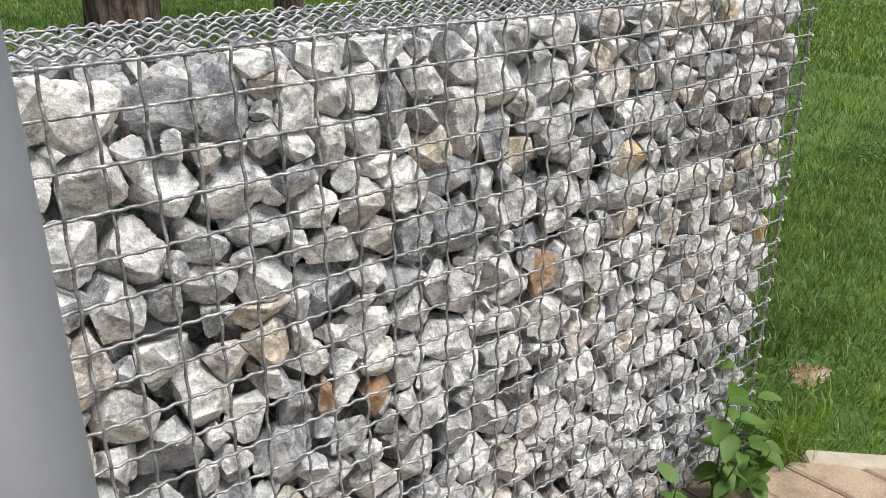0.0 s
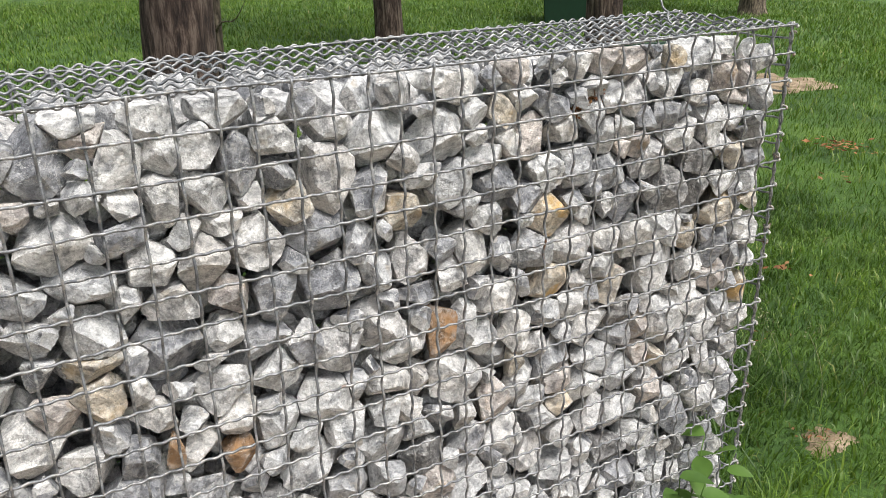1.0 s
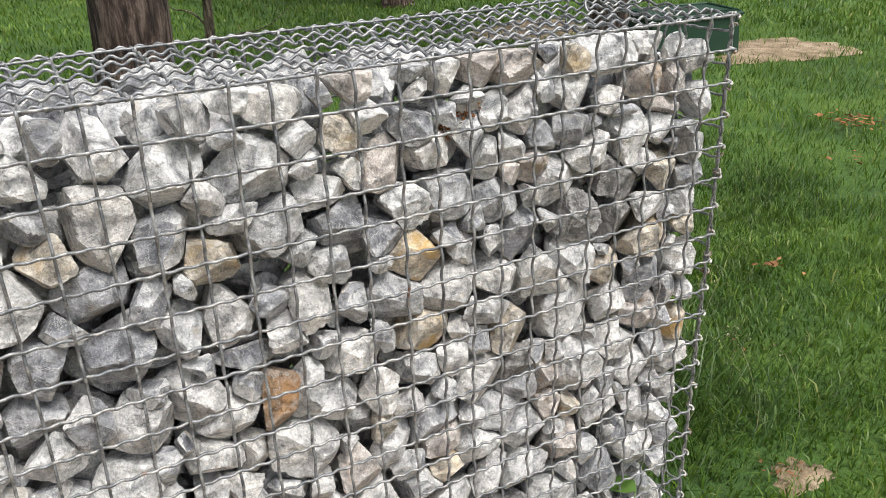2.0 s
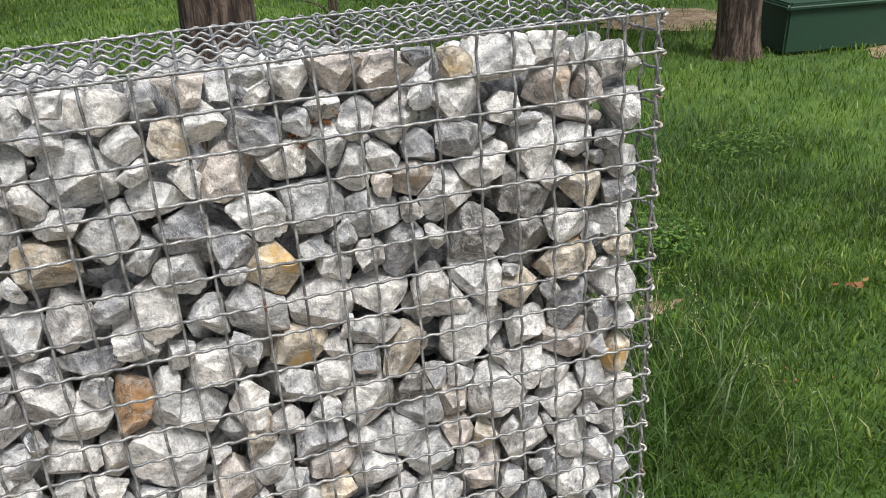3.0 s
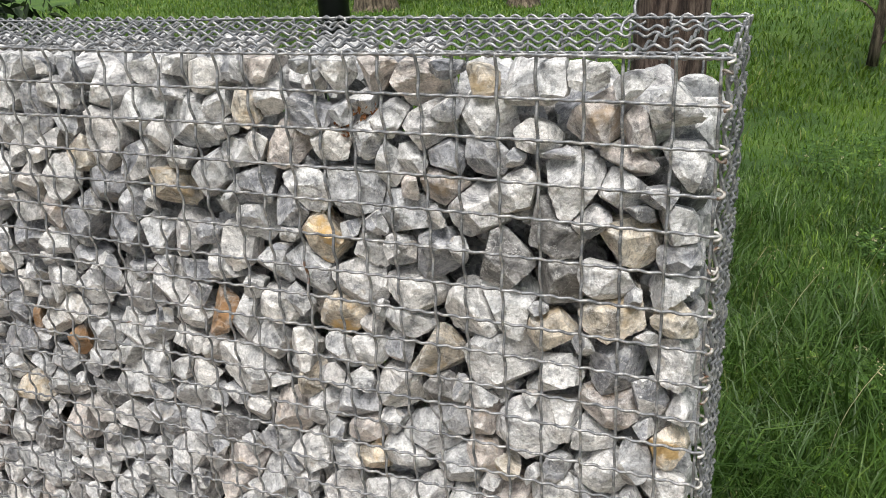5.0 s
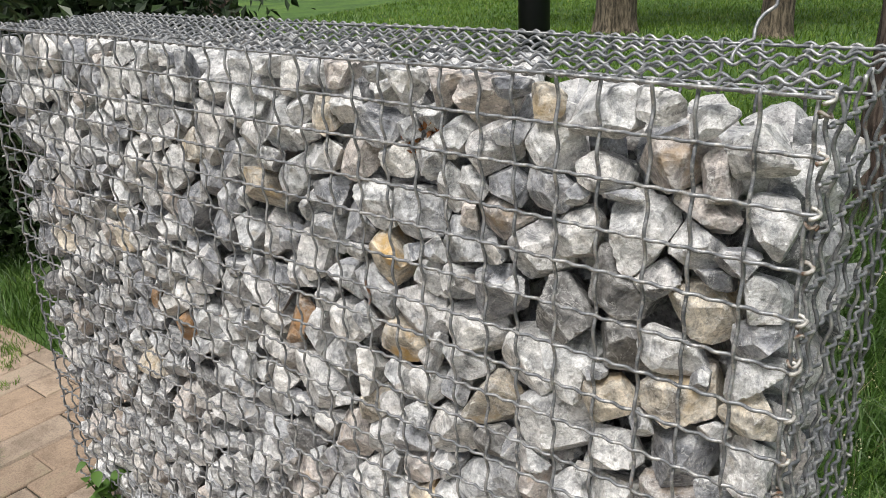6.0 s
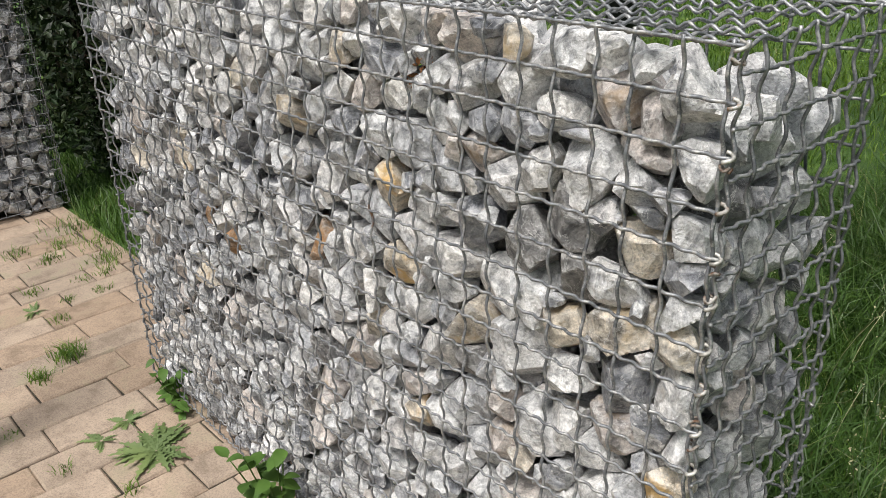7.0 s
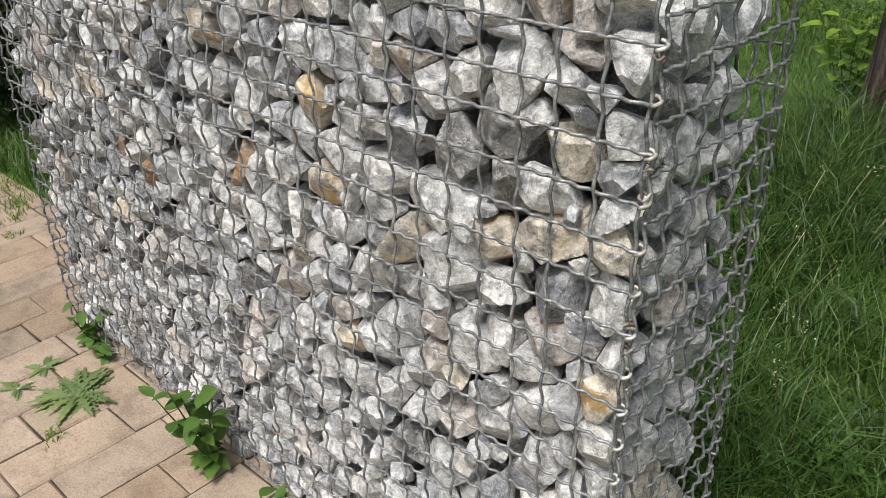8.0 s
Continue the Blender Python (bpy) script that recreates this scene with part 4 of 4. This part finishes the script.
def trough():
    thing = tagged(new("trough"), "low dark green plastic trough on bare soil", "trough")
    thing.matrix_world = pose(3.16, 3.13, -0.004, 0, 0, -14)
    bm = bmesh.new()
    tapered_box(bm, 0.62, 0.36, 0.25, -0.05, 0.02)
    part("tub", bm, GREEN_PAINT, thing)
    bm = bmesh.new()
    tapered_box(bm, 0.66, 0.40, 0.035, 0.0, 0.03, 0.235)
    part("rim", bm, GREEN_PAINT, thing)


def container():
    thing = tagged(new("container"), "dark green plastic container far out on the lawn", "container")
    thing.matrix_world = pose(5.15, 6.25, -0.01, 0, 0, 40)
    bm = bmesh.new()
    tapered_box(bm, 0.6, 0.78, 0.95, 0.08, 0.03)
    part("body", bm, GREEN_PAINT, thing)
    bm = bmesh.new()
    tapered_box(bm, 0.64, 0.82, 0.06, 0.0, 0.05, 0.94)
    part("lid", bm, GREEN_PAINT, thing)


trough()
container()

# ---- bare soil and litter ----
def soil_patch(x, y, rx, ry, seed):
    r = np.random.default_rng(seed)
    k = 48
    a = np.arange(k) * 2 * np.pi / k
    wob = 1 + 0.16 * np.sin(3 * a + seed) + 0.1 * np.sin(7 * a + 2 * seed) + r.normal(size=k) * 0.05
    v = [(0, 0, 0.004)]
    for t, z in ((0.5, 0.006), (0.85, 0.002), (1.0, -0.006)):
        v += [(rx * t * w * math.cos(b), ry * t * w * math.sin(b), z + r.normal() * 0.0015) for b, w in zip(a, wob)]
    f = [(0, 1 + i, 1 + (i + 1) % k) for i in range(k)]
    for g in range(2):
        f += [(1 + g * k + i, 1 + (g + 1) * k + i, 1 + (g + 1) * k + (i + 1) % k, 1 + g * k + (i + 1) % k) for i in range(k)]
    ob = link_mesh("soil", v, f, SOIL, smooth=True)
    ob.location = (x, y, float(rise(x, y)) - (0.004 if rx > 0.2 else 0.014))
    tagged(ob, "bare sandy soil patch worn into the lawn", "soil", kind="structure")


SOILS = [(0.405, 0.06, 0.075, 0.05), (3.74, 2.80, 0.5, 0.34), (3.05, 4.4, 0.5, 0.5), (0.57, 0.85, 0.1, 0.035)]
for k, (x, y, rx, ry) in enumerate(SOILS):
    soil_patch(x, y, rx, ry, 60 + k)


def litter(x, y, spread, n, seed, size):
    r = np.random.default_rng(seed)
    c = np.stack((x + r.normal(size=n) * spread, y + r.normal(size=n) * spread, np.full(n, 0.03 if x > 0.9 else 0.004) + r.uniform(0, 0.015, n) + rise(x, y)), 1)
    v, f = leaf_cloud(n, np.zeros((1, 3)), 0.0, size, r)
    v = v.reshape(-1, 4, 3)
    v[:, :, 2] *= 0.35
    ob = link_mesh("dry_leaves", (v + c[:, None]).reshape(-1, 3), f, LITTER)
    tagged(ob, "brown dry leaves lying scattered in the grass", "leaves", kind="stuff")


for k, (x, y, s, n) in enumerate(((2.52, 1.44, 0.075, 60), (1.03, 0.64, 0.035, 9), (2.05, 1.12, 0.04, 8), (0.385, 0.07, 0.03, 12), (0.7, 0.42, 0.03, 5))):
    litter(x, y, s, n, 80 + k, 0.02 if x > 0.9 else 0.009)

def caught_litter(x, y, z, n, seed):
    """Dry crumbled leaves caught in a gap between the stones."""
    r = np.random.default_rng(seed)
    v, f = leaf_cloud(n, np.array([(x, y, z)]), np.array((0.012, 0.005, 0.006)), 0.0055, r)
    tagged(link_mesh("dry_leaves", v, f, LITTER), "crumbled brown leaves caught between the gabion stones", "leaves", kind="stuff")


caught_litter(-0.352, 0.03, 0.842, 60, 90)
caught_litter(-0.385, 0.03, 0.822, 40, 91)

# ---- grass ----
def free_spots(n, x0, x1, y0, y1, r, bright_blades=False):
    """Places on the lawn, clear of the paving, the basket, the bare soil and the posts."""
    x, y = r.uniform(x0, x1, n), r.uniform(y0, y1, n)
    ok = ~inside(PAVED, x, y) & ~((x > -LEN - 0.01) & (x < 0.012) & (y > -0.01) & (y < DEP + 0.03 - 0.026 * x))
    # lawn-green blades stay out of the strip whose hedge shade is painted dark
    if bright_blades:
        ok &= ~((x < -LEN) & (y < 0.95) & (x > -4.2))
    for sx_, sy_, rx, ry in SOILS:
        d = ((x - sx_) / rx) ** 2 + ((y - sy_) / ry) ** 2
        ok &= r.uniform(0, 1, n) < np.clip(d * 1.1 - 0.25, 0.04 if rx > 0.2 else 0.7, 1)
    x, y = x[ok], y[ok]
    return np.stack((x, y, rise(x, y) - 0.012), 1)


def grass(name, n, box, h, w, lean, seed, label, clump=0.0, material=GRASS, soft=False):
    r = np.random.default_rng(seed)
    p = free_spots(n, *box, r, material is GRASS)
    if soft:                                   # thins out towards its border
        cx, cy = (box[0] + box[1]) / 2, (box[2] + box[3]) / 2
        d = np.hypot((p[:, 0] - cx) / (box[1] - cx), (p[:, 1] - cy) / (box[3] - cy)) + 0.12 * np.sin(p[:, 0] * 5 + 3 * np.sin(p[:, 1] * 4))
        p = p[r.uniform(0, 1, len(p)) < np.clip((1.05 - d) * 2.6, 0, 1)]
    m = len(p)
    tall = r.uniform(h[0], h[1], m) * (1 + clump * np.sin(p[:, 0] * 9 + 2 * np.sin(p[:, 1] * 7)) * np.sin(p[:, 1] * 8 + 1))
    ob = blades(name, p, tall, r.uniform(w[0], w[1], m), r.uniform(lean[0], lean[1], m), material, r)
    return tagged(ob, label, "grass", kind="stuff")


# the brighter green here stands for sunlit lawn
grass("grass", 110000, (-0.5, 3.3, -2.2, 1.2), (0.018, 0.045), (0.0016, 0.0032), (0.45, 1.1), 107, "short lawn grass coloured as sunlit beside the paving", 0.3, GRASS, True)
# the next four take the darker green, with shade painted in
grass("grass", 130000, (-2.3, 2.1, 0.1, 2.6), (0.018, 0.05), (0.0016, 0.0032), (0.45, 1.1), 101, "dense lawn grass coloured shade-dark beside the gabion", 0.35, SHADE_GRASS, True)
grass("grass", 26000, (-1.5, 0.55, -0.25, 1.9), (0.07, 0.2), (0.002, 0.0045), (0.55, 1.25), 102, "long uncut grass coloured shade-dark behind the gabion", 0.65, SHADE_GRASS, True)
grass("grass", 9000, (-1.0, 0.15, 1.4, 2.2), (0.12, 0.27), (0.002, 0.0045), (0.4, 1.1), 108, "tall grass coloured shade-dark at the foot of the tree", 0.4, SHADE_GRASS, True)
# hedge shade put into the blade colour
grass("grass", 22000, (-4.4, -0.9, 0.0, 1.2), (0.04, 0.11), (0.002, 0.004), (0.4, 1.05), 106, "grass strip coloured shade-dark under the dark shrubs", 0.3, SHADE_GRASS, True)
grass("grass", 100000, (-4.5, 4.4, -1.8, 4.5), (0.025, 0.06), (0.003, 0.006), (0.4, 1.0), 103, "green lawn grass between the trees", 0.3)
grass("grass", 150000, (-9, 10, 3.5, 15), (0.03, 0.07), (0.006, 0.012), (0.4, 1.0), 104, "green lawn grass farther out", 0.3)
grass("grass", 30000, (4.4, 9, -1.5, 3.5), (0.03, 0.07), (0.006, 0.012), (0.4, 1.0), 105, "green lawn grass at the far side", 0.3)


def clover(x, y, rx, ry, n, seed):
    """A low patch of small round leaves with a few white flower heads."""
    r = np.random.default_rng(seed)
    a, d = r.uniform(0, 2 * np.pi, n), np.sqrt(r.uniform(0, 1, n))
    c = np.stack((x + rx * d * np.cos(a), y + ry * d * np.sin(a), 0.035 + r.uniform(0, 0.035, n)), 1)
    v, f = leaf_cloud(n, np.zeros((1, 3)), 0.0, 0.012, r)
    v = v.reshape(-1, 4, 3)
    v[:, :, 2] *= 0.4
    ob = link_mesh("clover", (v + c[:, None]).reshape(-1, 3), f, WEED)
    tagged(ob, "low green clover patch in the lawn", "clover", kind="stuff")
    m = max(4, n // 90)
    k = r.integers(n, size=m)
    v, f = leaf_cloud(m * 8, c[k] + (0, 0, 0.02), 0.003, 0.004, r)
    ob = link_mesh("clover_flowers", v, f, SEEDS)
    tagged(ob, "tiny white clover flowers in the lawn", "flowers", kind="stuff")


for k, (x, y, rx, ry, n) in enumerate(((0.72, 1.15, 0.2, 0.14, 900), (0.60, 1.75, 0.3, 0.2, 1500), (0.5, 2.6, 0.35, 0.3, 1200), (0.95, 3.9, 0.35, 0.25, 900), (0.25, 0.95, 0.12, 0.1, 400), (1.5, 1.7, 0.2, 0.15, 500), (2.3, 0.7, 0.2, 0.15, 400), (-1.1, 4.2, 0.4, 0.3, 700))):
    clover(x, y, rx, ry, n, 200 + k)


def seed_heads(n, box, seed):
    """Thin flowering grass stalks with loose pale panicles."""
    r = np.random.default_rng(seed)
    stalks, grains = [], []
    for p in free_spots(n, *box, r):
        h, a = r.uniform(0.14, 0.26), r.uniform(0, 2 * math.pi)
        s = np.linspace(0, 1, 6)
        pts = p + np.stack((math.cos(a) * 0.3 * h * s ** 2, math.sin(a) * 0.3 * h * s ** 2, h * s), 1)
        stalks.append(tube(pts, 0.0006, 3))
        grains.append(pts[-1] + r.normal(size=(16, 3)) * (0.009, 0.009, 0.016))
    v, f = joined(stalks)
    tagged(link_mesh("grass_stalks", v, f, SEEDS), "thin pale flowering grass stalks behind the gabion", "grass", kind="stuff")
    g = np.concatenate(grains)
    v, f = leaf_cloud(len(g), np.zeros((1, 3)), 0.0, 0.0028, r)
    v = (v.reshape(-1, 4, 3) + g[:, None]).reshape(-1, 3)
    tagged(link_mesh("grass_seeds", v, f, SEEDS), "loose pale grass seed heads behind the gabion", "grass", kind="stuff")


seed_heads(55, (-0.5, 0.55, 0.1, 1.5), 230)


def tuft(x, y, n, h, spread, seed, label="small grass tuft growing in a paving joint"):
    r = np.random.default_rng(seed)
    p = np.stack((x + r.normal(size=n) * spread, y + r.normal(size=n) * spread, np.full(n, -0.004)), 1)
    ob = blades("grass_tuft", p, r.uniform(0.5, 1.0, n) * h, r.uniform(0.0015, 0.003, n), r.uniform(0.4, 1.1, n), GRASS, r)
    tagged(ob, label, "grass", "tufts in the paving", "stuff")


TUFTS = [
    (-1.574, -0.076, 170, 0.055, 0.018), (-1.522, -0.161, 80, 0.04, 0.014), (-2.305, 0.024, 70, 0.035, 0.022), (-2.19, 0.083, 90, 0.035, 0.022), (-2.278, 0.155, 70, 0.035, 0.024),
    (-1.974, 0.172, 50, 0.03, 0.014), (-1.98, 0.11, 36, 0.022, 0.012), (-1.875, 0.118, 40, 0.025, 0.012), (-1.88, 0.034, 34, 0.022, 0.01), (-1.992, -0.028, 50, 0.028, 0.014),
    (-1.779, -0.026, 44, 0.028, 0.014), (-2.06, 0.22, 120, 0.045, 0.035), (-2.4, 0.25, 150, 0.05, 0.05), (-1.0, -0.17, 30, 0.03, 0.01), (0.05, -0.06, 150, 0.15, 0.025),
    (0.02, -0.05, 120, 0.12, 0.02), (-1.15, -0.24, 24, 0.03, 0.01), (-1.339, -0.28, 22, 0.02, 0.014), (-2.2, 0.25, 110, 0.045, 0.04),
]
for k, (x, y, n, h, s) in enumerate(TUFTS):
    tuft(x, y, n, h, s, 120 + k)

# ---- weeds ----
def broad_leaf(length, width, curl, r, serrate=0.0, k=8):
    """One leaf with a midrib fold along +x from the origin, drooping by curl."""
    v, f = [], []
    for i in range(k + 1):
        t = i / k
        w = width * (math.sin(math.pi * min(1, t ** 0.75 * 0.98 + 0.02)) ** 0.8) * (1 + serrate * (-1) ** i)
        z = -curl * length * t * t
        v += [(length * t, -w, z + 0.22 * w), (length * t, 0, z), (length * t, w, z + 0.22 * w)]
    for i in range(k):
        a = i * 3
        f += [(a, a + 1, a + 4, a + 3), (a + 1, a + 2, a + 5, a + 4)]
    return np.array(v), f


def weed(name, x, y, stems, leaves, size, height, seed, label, flat=False):
    r = np.random.default_rng(seed)
    thing = tagged(new(name), label, "weed")
    thing.location = (x, y, -0.004)
    for s in range(stems):
        a = r.uniform(-math.pi, 0.15 * math.pi) if not flat else r.uniform(0, 2 * math.pi)
        lean = r.uniform(0.1, 0.45) if not flat else 0.05
        h = height * r.uniform(0.6, 1.0)
        q = np.linspace(0, 1, 7)
        pts = np.stack((math.cos(a) * lean * h * q, math.sin(a) * lean * h * q, h * q), 1)
        v, f = tube(pts, 0.002, 5, 0.0024 * (1 - 0.6 * q))
        if not flat:
            link_mesh("stem", v, f, WEED, thing, True)
        for k in range(leaves):
            t = (k + 1) / leaves if not flat else 0.2
            c = pts[0] * (1 - t) + pts[-1] * t
            ls = size * (r.uniform(0.6, 1.1) if not flat else r.uniform(0.4, 1.1))
            lv, lf = broad_leaf(ls, ls * (0.3 if not flat else 0.1), r.uniform(0.1, 0.5), r, 0.0 if not flat else 0.5, 8 if not flat else 13)
            turn = Euler((r.uniform(-0.4, 0.4), r.uniform(-0.5, 0.25) if not flat else r.uniform(-0.45, 0.0), a + k * 2.4 + r.uniform(-0.5, 0.5))).to_matrix()
            lv = lv @ np.array(turn).T + c
            ob = link_mesh("leaf", lv, lf, ROSETTE if flat else SAPLING if name == "sapling" else WEED, thing, True)
    return thing


weed("weed", -0.725, -0.018, 8, 6, 0.042, 0.2, 151, "broad-leaved green weed at the foot of the gabion")
weed("weed", -0.52, -0.02, 3, 5, 0.034, 0.12, 152, "low green weed at the foot of the gabion")
weed("weed", -1.225, 0.022, 4, 4, 0.036, 0.11, 153, "small green weed by the gabion corner")
weed("weed", -1.16, 0.012, 3, 4, 0.03, 0.06, 154, "small green weed by the gabion corner")
weed("weed", -0.20, -0.05, 6, 7, 0.055, 0.27, 155, "tall broad-leaved weed growing beside the gabion")
weed("weed", -0.33, -0.04, 3, 5, 0.05, 0.15, 156, "green leafy weed growing beside the gabion")
weed("weed", -0.10, -0.07, 3, 5, 0.06, 0.17, 157, "green leafy weed growing beside the gabion")
weed("rosette_weed", -1.085, -0.085, 120, 1, 0.085, 0.022, 158, "flat green rosette weed spread over the paving", True)
weed("rosette_weed", -1.225, -0.085, 40, 1, 0.045, 0.016, 165, "creeping green weed along a paving joint", True)
weed("rosette_weed", -1.196, -0.15, 30, 1, 0.05, 0.016, 159, "small flat weed in a paving joint", True)
weed("rosette_weed", -1.878, -0.058, 30, 1, 0.045, 0.012, 160, "small flat weed in a paving joint", True)
weed("sapling", -0.56, 2.5, 7, 10, 0.09, 0.52, 161, "bright green leafy sapling in the long grass")
weed("weed", 0.07, 0.63, 6, 5, 0.042, 0.1, 162, "low leafy weed in the long grass")
weed("plantain", 0.63, 1.02, 5, 1, 0.05, 0.05, 164, "pale broad-leaved plantain low in the lawn")
weed("weed", 0.09, 0.42, 4, 5, 0.05, 0.12, 163, "low leafy weed in the long grass")

# ---- paving blocks ----
def block_mesh(lx, ly, name, seed):
    """A paving block with worn, bevelled edges, its top at z = 0."""
    r = np.random.default_rng(seed)
    c, d = 0.004, 0.03
    rings = [(0.0, -d), (0.0, -0.004), (c, 0.0)]
    v = []
    for inset, z in rings:
        for sx_, sy_ in ((-1, -1), (1, -1), (1, 1), (-1, 1)):
            v.append((sx_ * (lx / 2 - inset) + r.normal() * 0.0007, sy_ * (ly / 2 - inset) + r.normal() * 0.0007, z + r.normal() * 0.0004))
    f = [(4 * g + k, 4 * g + (k + 1) % 4, 4 * g + 4 + (k + 1) % 4, 4 * g + 4 + k) for g in range(2) for k in range(4)] + [(8, 9, 10, 11)]
    me = bpy.data.meshes.new(name)
    me.from_pydata(v, [], f)
    me.materials.append(PAVER)
    return me


def lay_paving():
    r = np.random.default_rng(170)
    w, l, gap = 0.1035, 0.2075, 0.0032
    kinds = [block_mesh(w - gap, l - gap, "paver", k) for k in range(6)]
    rest = []
    for i in range(-32, 30):
        x = -1.273 + i * w
        off = (0.088, 0.03, 0.124, 0.054)[i % 4] + r.normal() * 0.006
        for j in range(-15, 3):
            y = off + j * l
            corners_x, corners_y = np.array((x - w / 2, x + w / 2, x + w / 2, x - w / 2)), np.array((y - l / 2, y - l / 2, y + l / 2, y + l / 2))
            tilt = (r.normal() * 0.3, r.normal() * 0.3, r.normal() * 0.35)
            place = pose(x + r.normal() * 0.0008, y + r.normal() * 0.001, r.normal() * 0.001, *tilt)
            limit = EDGE_Y - 0.052
            within = inside(PAVED, corners_x, np.minimum(corners_y, limit))
            if y - l / 2 > limit - 0.03 or not within.any():
                continue
            side = (corners_x - 0.0375) * 1.84 + (corners_y + 0.083) * 1.64      # beyond the slanting edge where above 0
            if (side > 0).all() or (not within.all() and (side < 0).all()):
                continue
            if (side > 0).any():                   # cut along the slanting edge
                bm = bmesh.new()
                bm.from_mesh(kinds[int(r.integers(6))])
                back = place.inverted()
                bmesh.ops.bisect_plane(bm, geom=bm.verts[:] + bm.edges[:] + bm.faces[:], plane_co=back @ Vector((0.0375, -0.083, 0)), plane_no=back.to_3x3() @ Vector((1.84, 1.64, 0)), clear_outer=True)
                bmesh.ops.holes_fill(bm, edges=bm.edges[:])
                if len(bm.verts) < 6:
                    bm.free()
                    continue
                me = bpy.data.meshes.new("paver")
                bm.to_mesh(me)
                bm.free()
                me.materials.clear()
                me.materials.append(PAVER)
            elif y + l / 2 > limit:                # cut to the edging
                cut = limit - (y - l / 2)
                me = block_mesh(w - gap, cut - gap, "paver", 200 + i)
                place = pose(x, limit - cut / 2, 0, *tilt)
            else:
                me = kinds[int(r.integers(6))]
            if -2.9 < x < 0.6 and y > -0.75:
                ob = new("paver", me)
                ob.parent = pavement
                ob.matrix_basis = place
            else:
                co = np.array([place @ q.co for q in me.vertices])
                rest.append((co, [tuple(p.vertices) for p in me.polygons]))
    v, f = joined(rest)
    tagged(link_mesh("paver_field", v, f, PAVER, pavement), kind="stuff")
    # edging blocks along the lawn
    runs = [((-4.5, EDGE_Y - 0.025), (-LEN - 0.02, EDGE_Y - 0.025)), ((0.075, -0.09), (1.62, -1.83))]
    for (x0, y0), (x1, y1) in runs:
        dist = math.hypot(x1 - x0, y1 - y0)
        ang = math.atan2(y1 - y0, x1 - x0)
        me = block_mesh(0.203, 0.05, "edging_block", 300)
        me.materials.clear()
        me.materials.append(EDGING if x0 > 0 else PAVER)
        for k in range(int(dist / 0.208)):
            t = (k + 0.5) * 0.208
            ob = new("edging_block", me)
            ob.parent = pavement
            ob.matrix_basis = pose(x0 + t * math.cos(ang), y0 + t * math.sin(ang), 0.002 + r.normal() * 0.001, 0, 0, math.degrees(ang) + r.normal() * 0.4)


lay_paving()
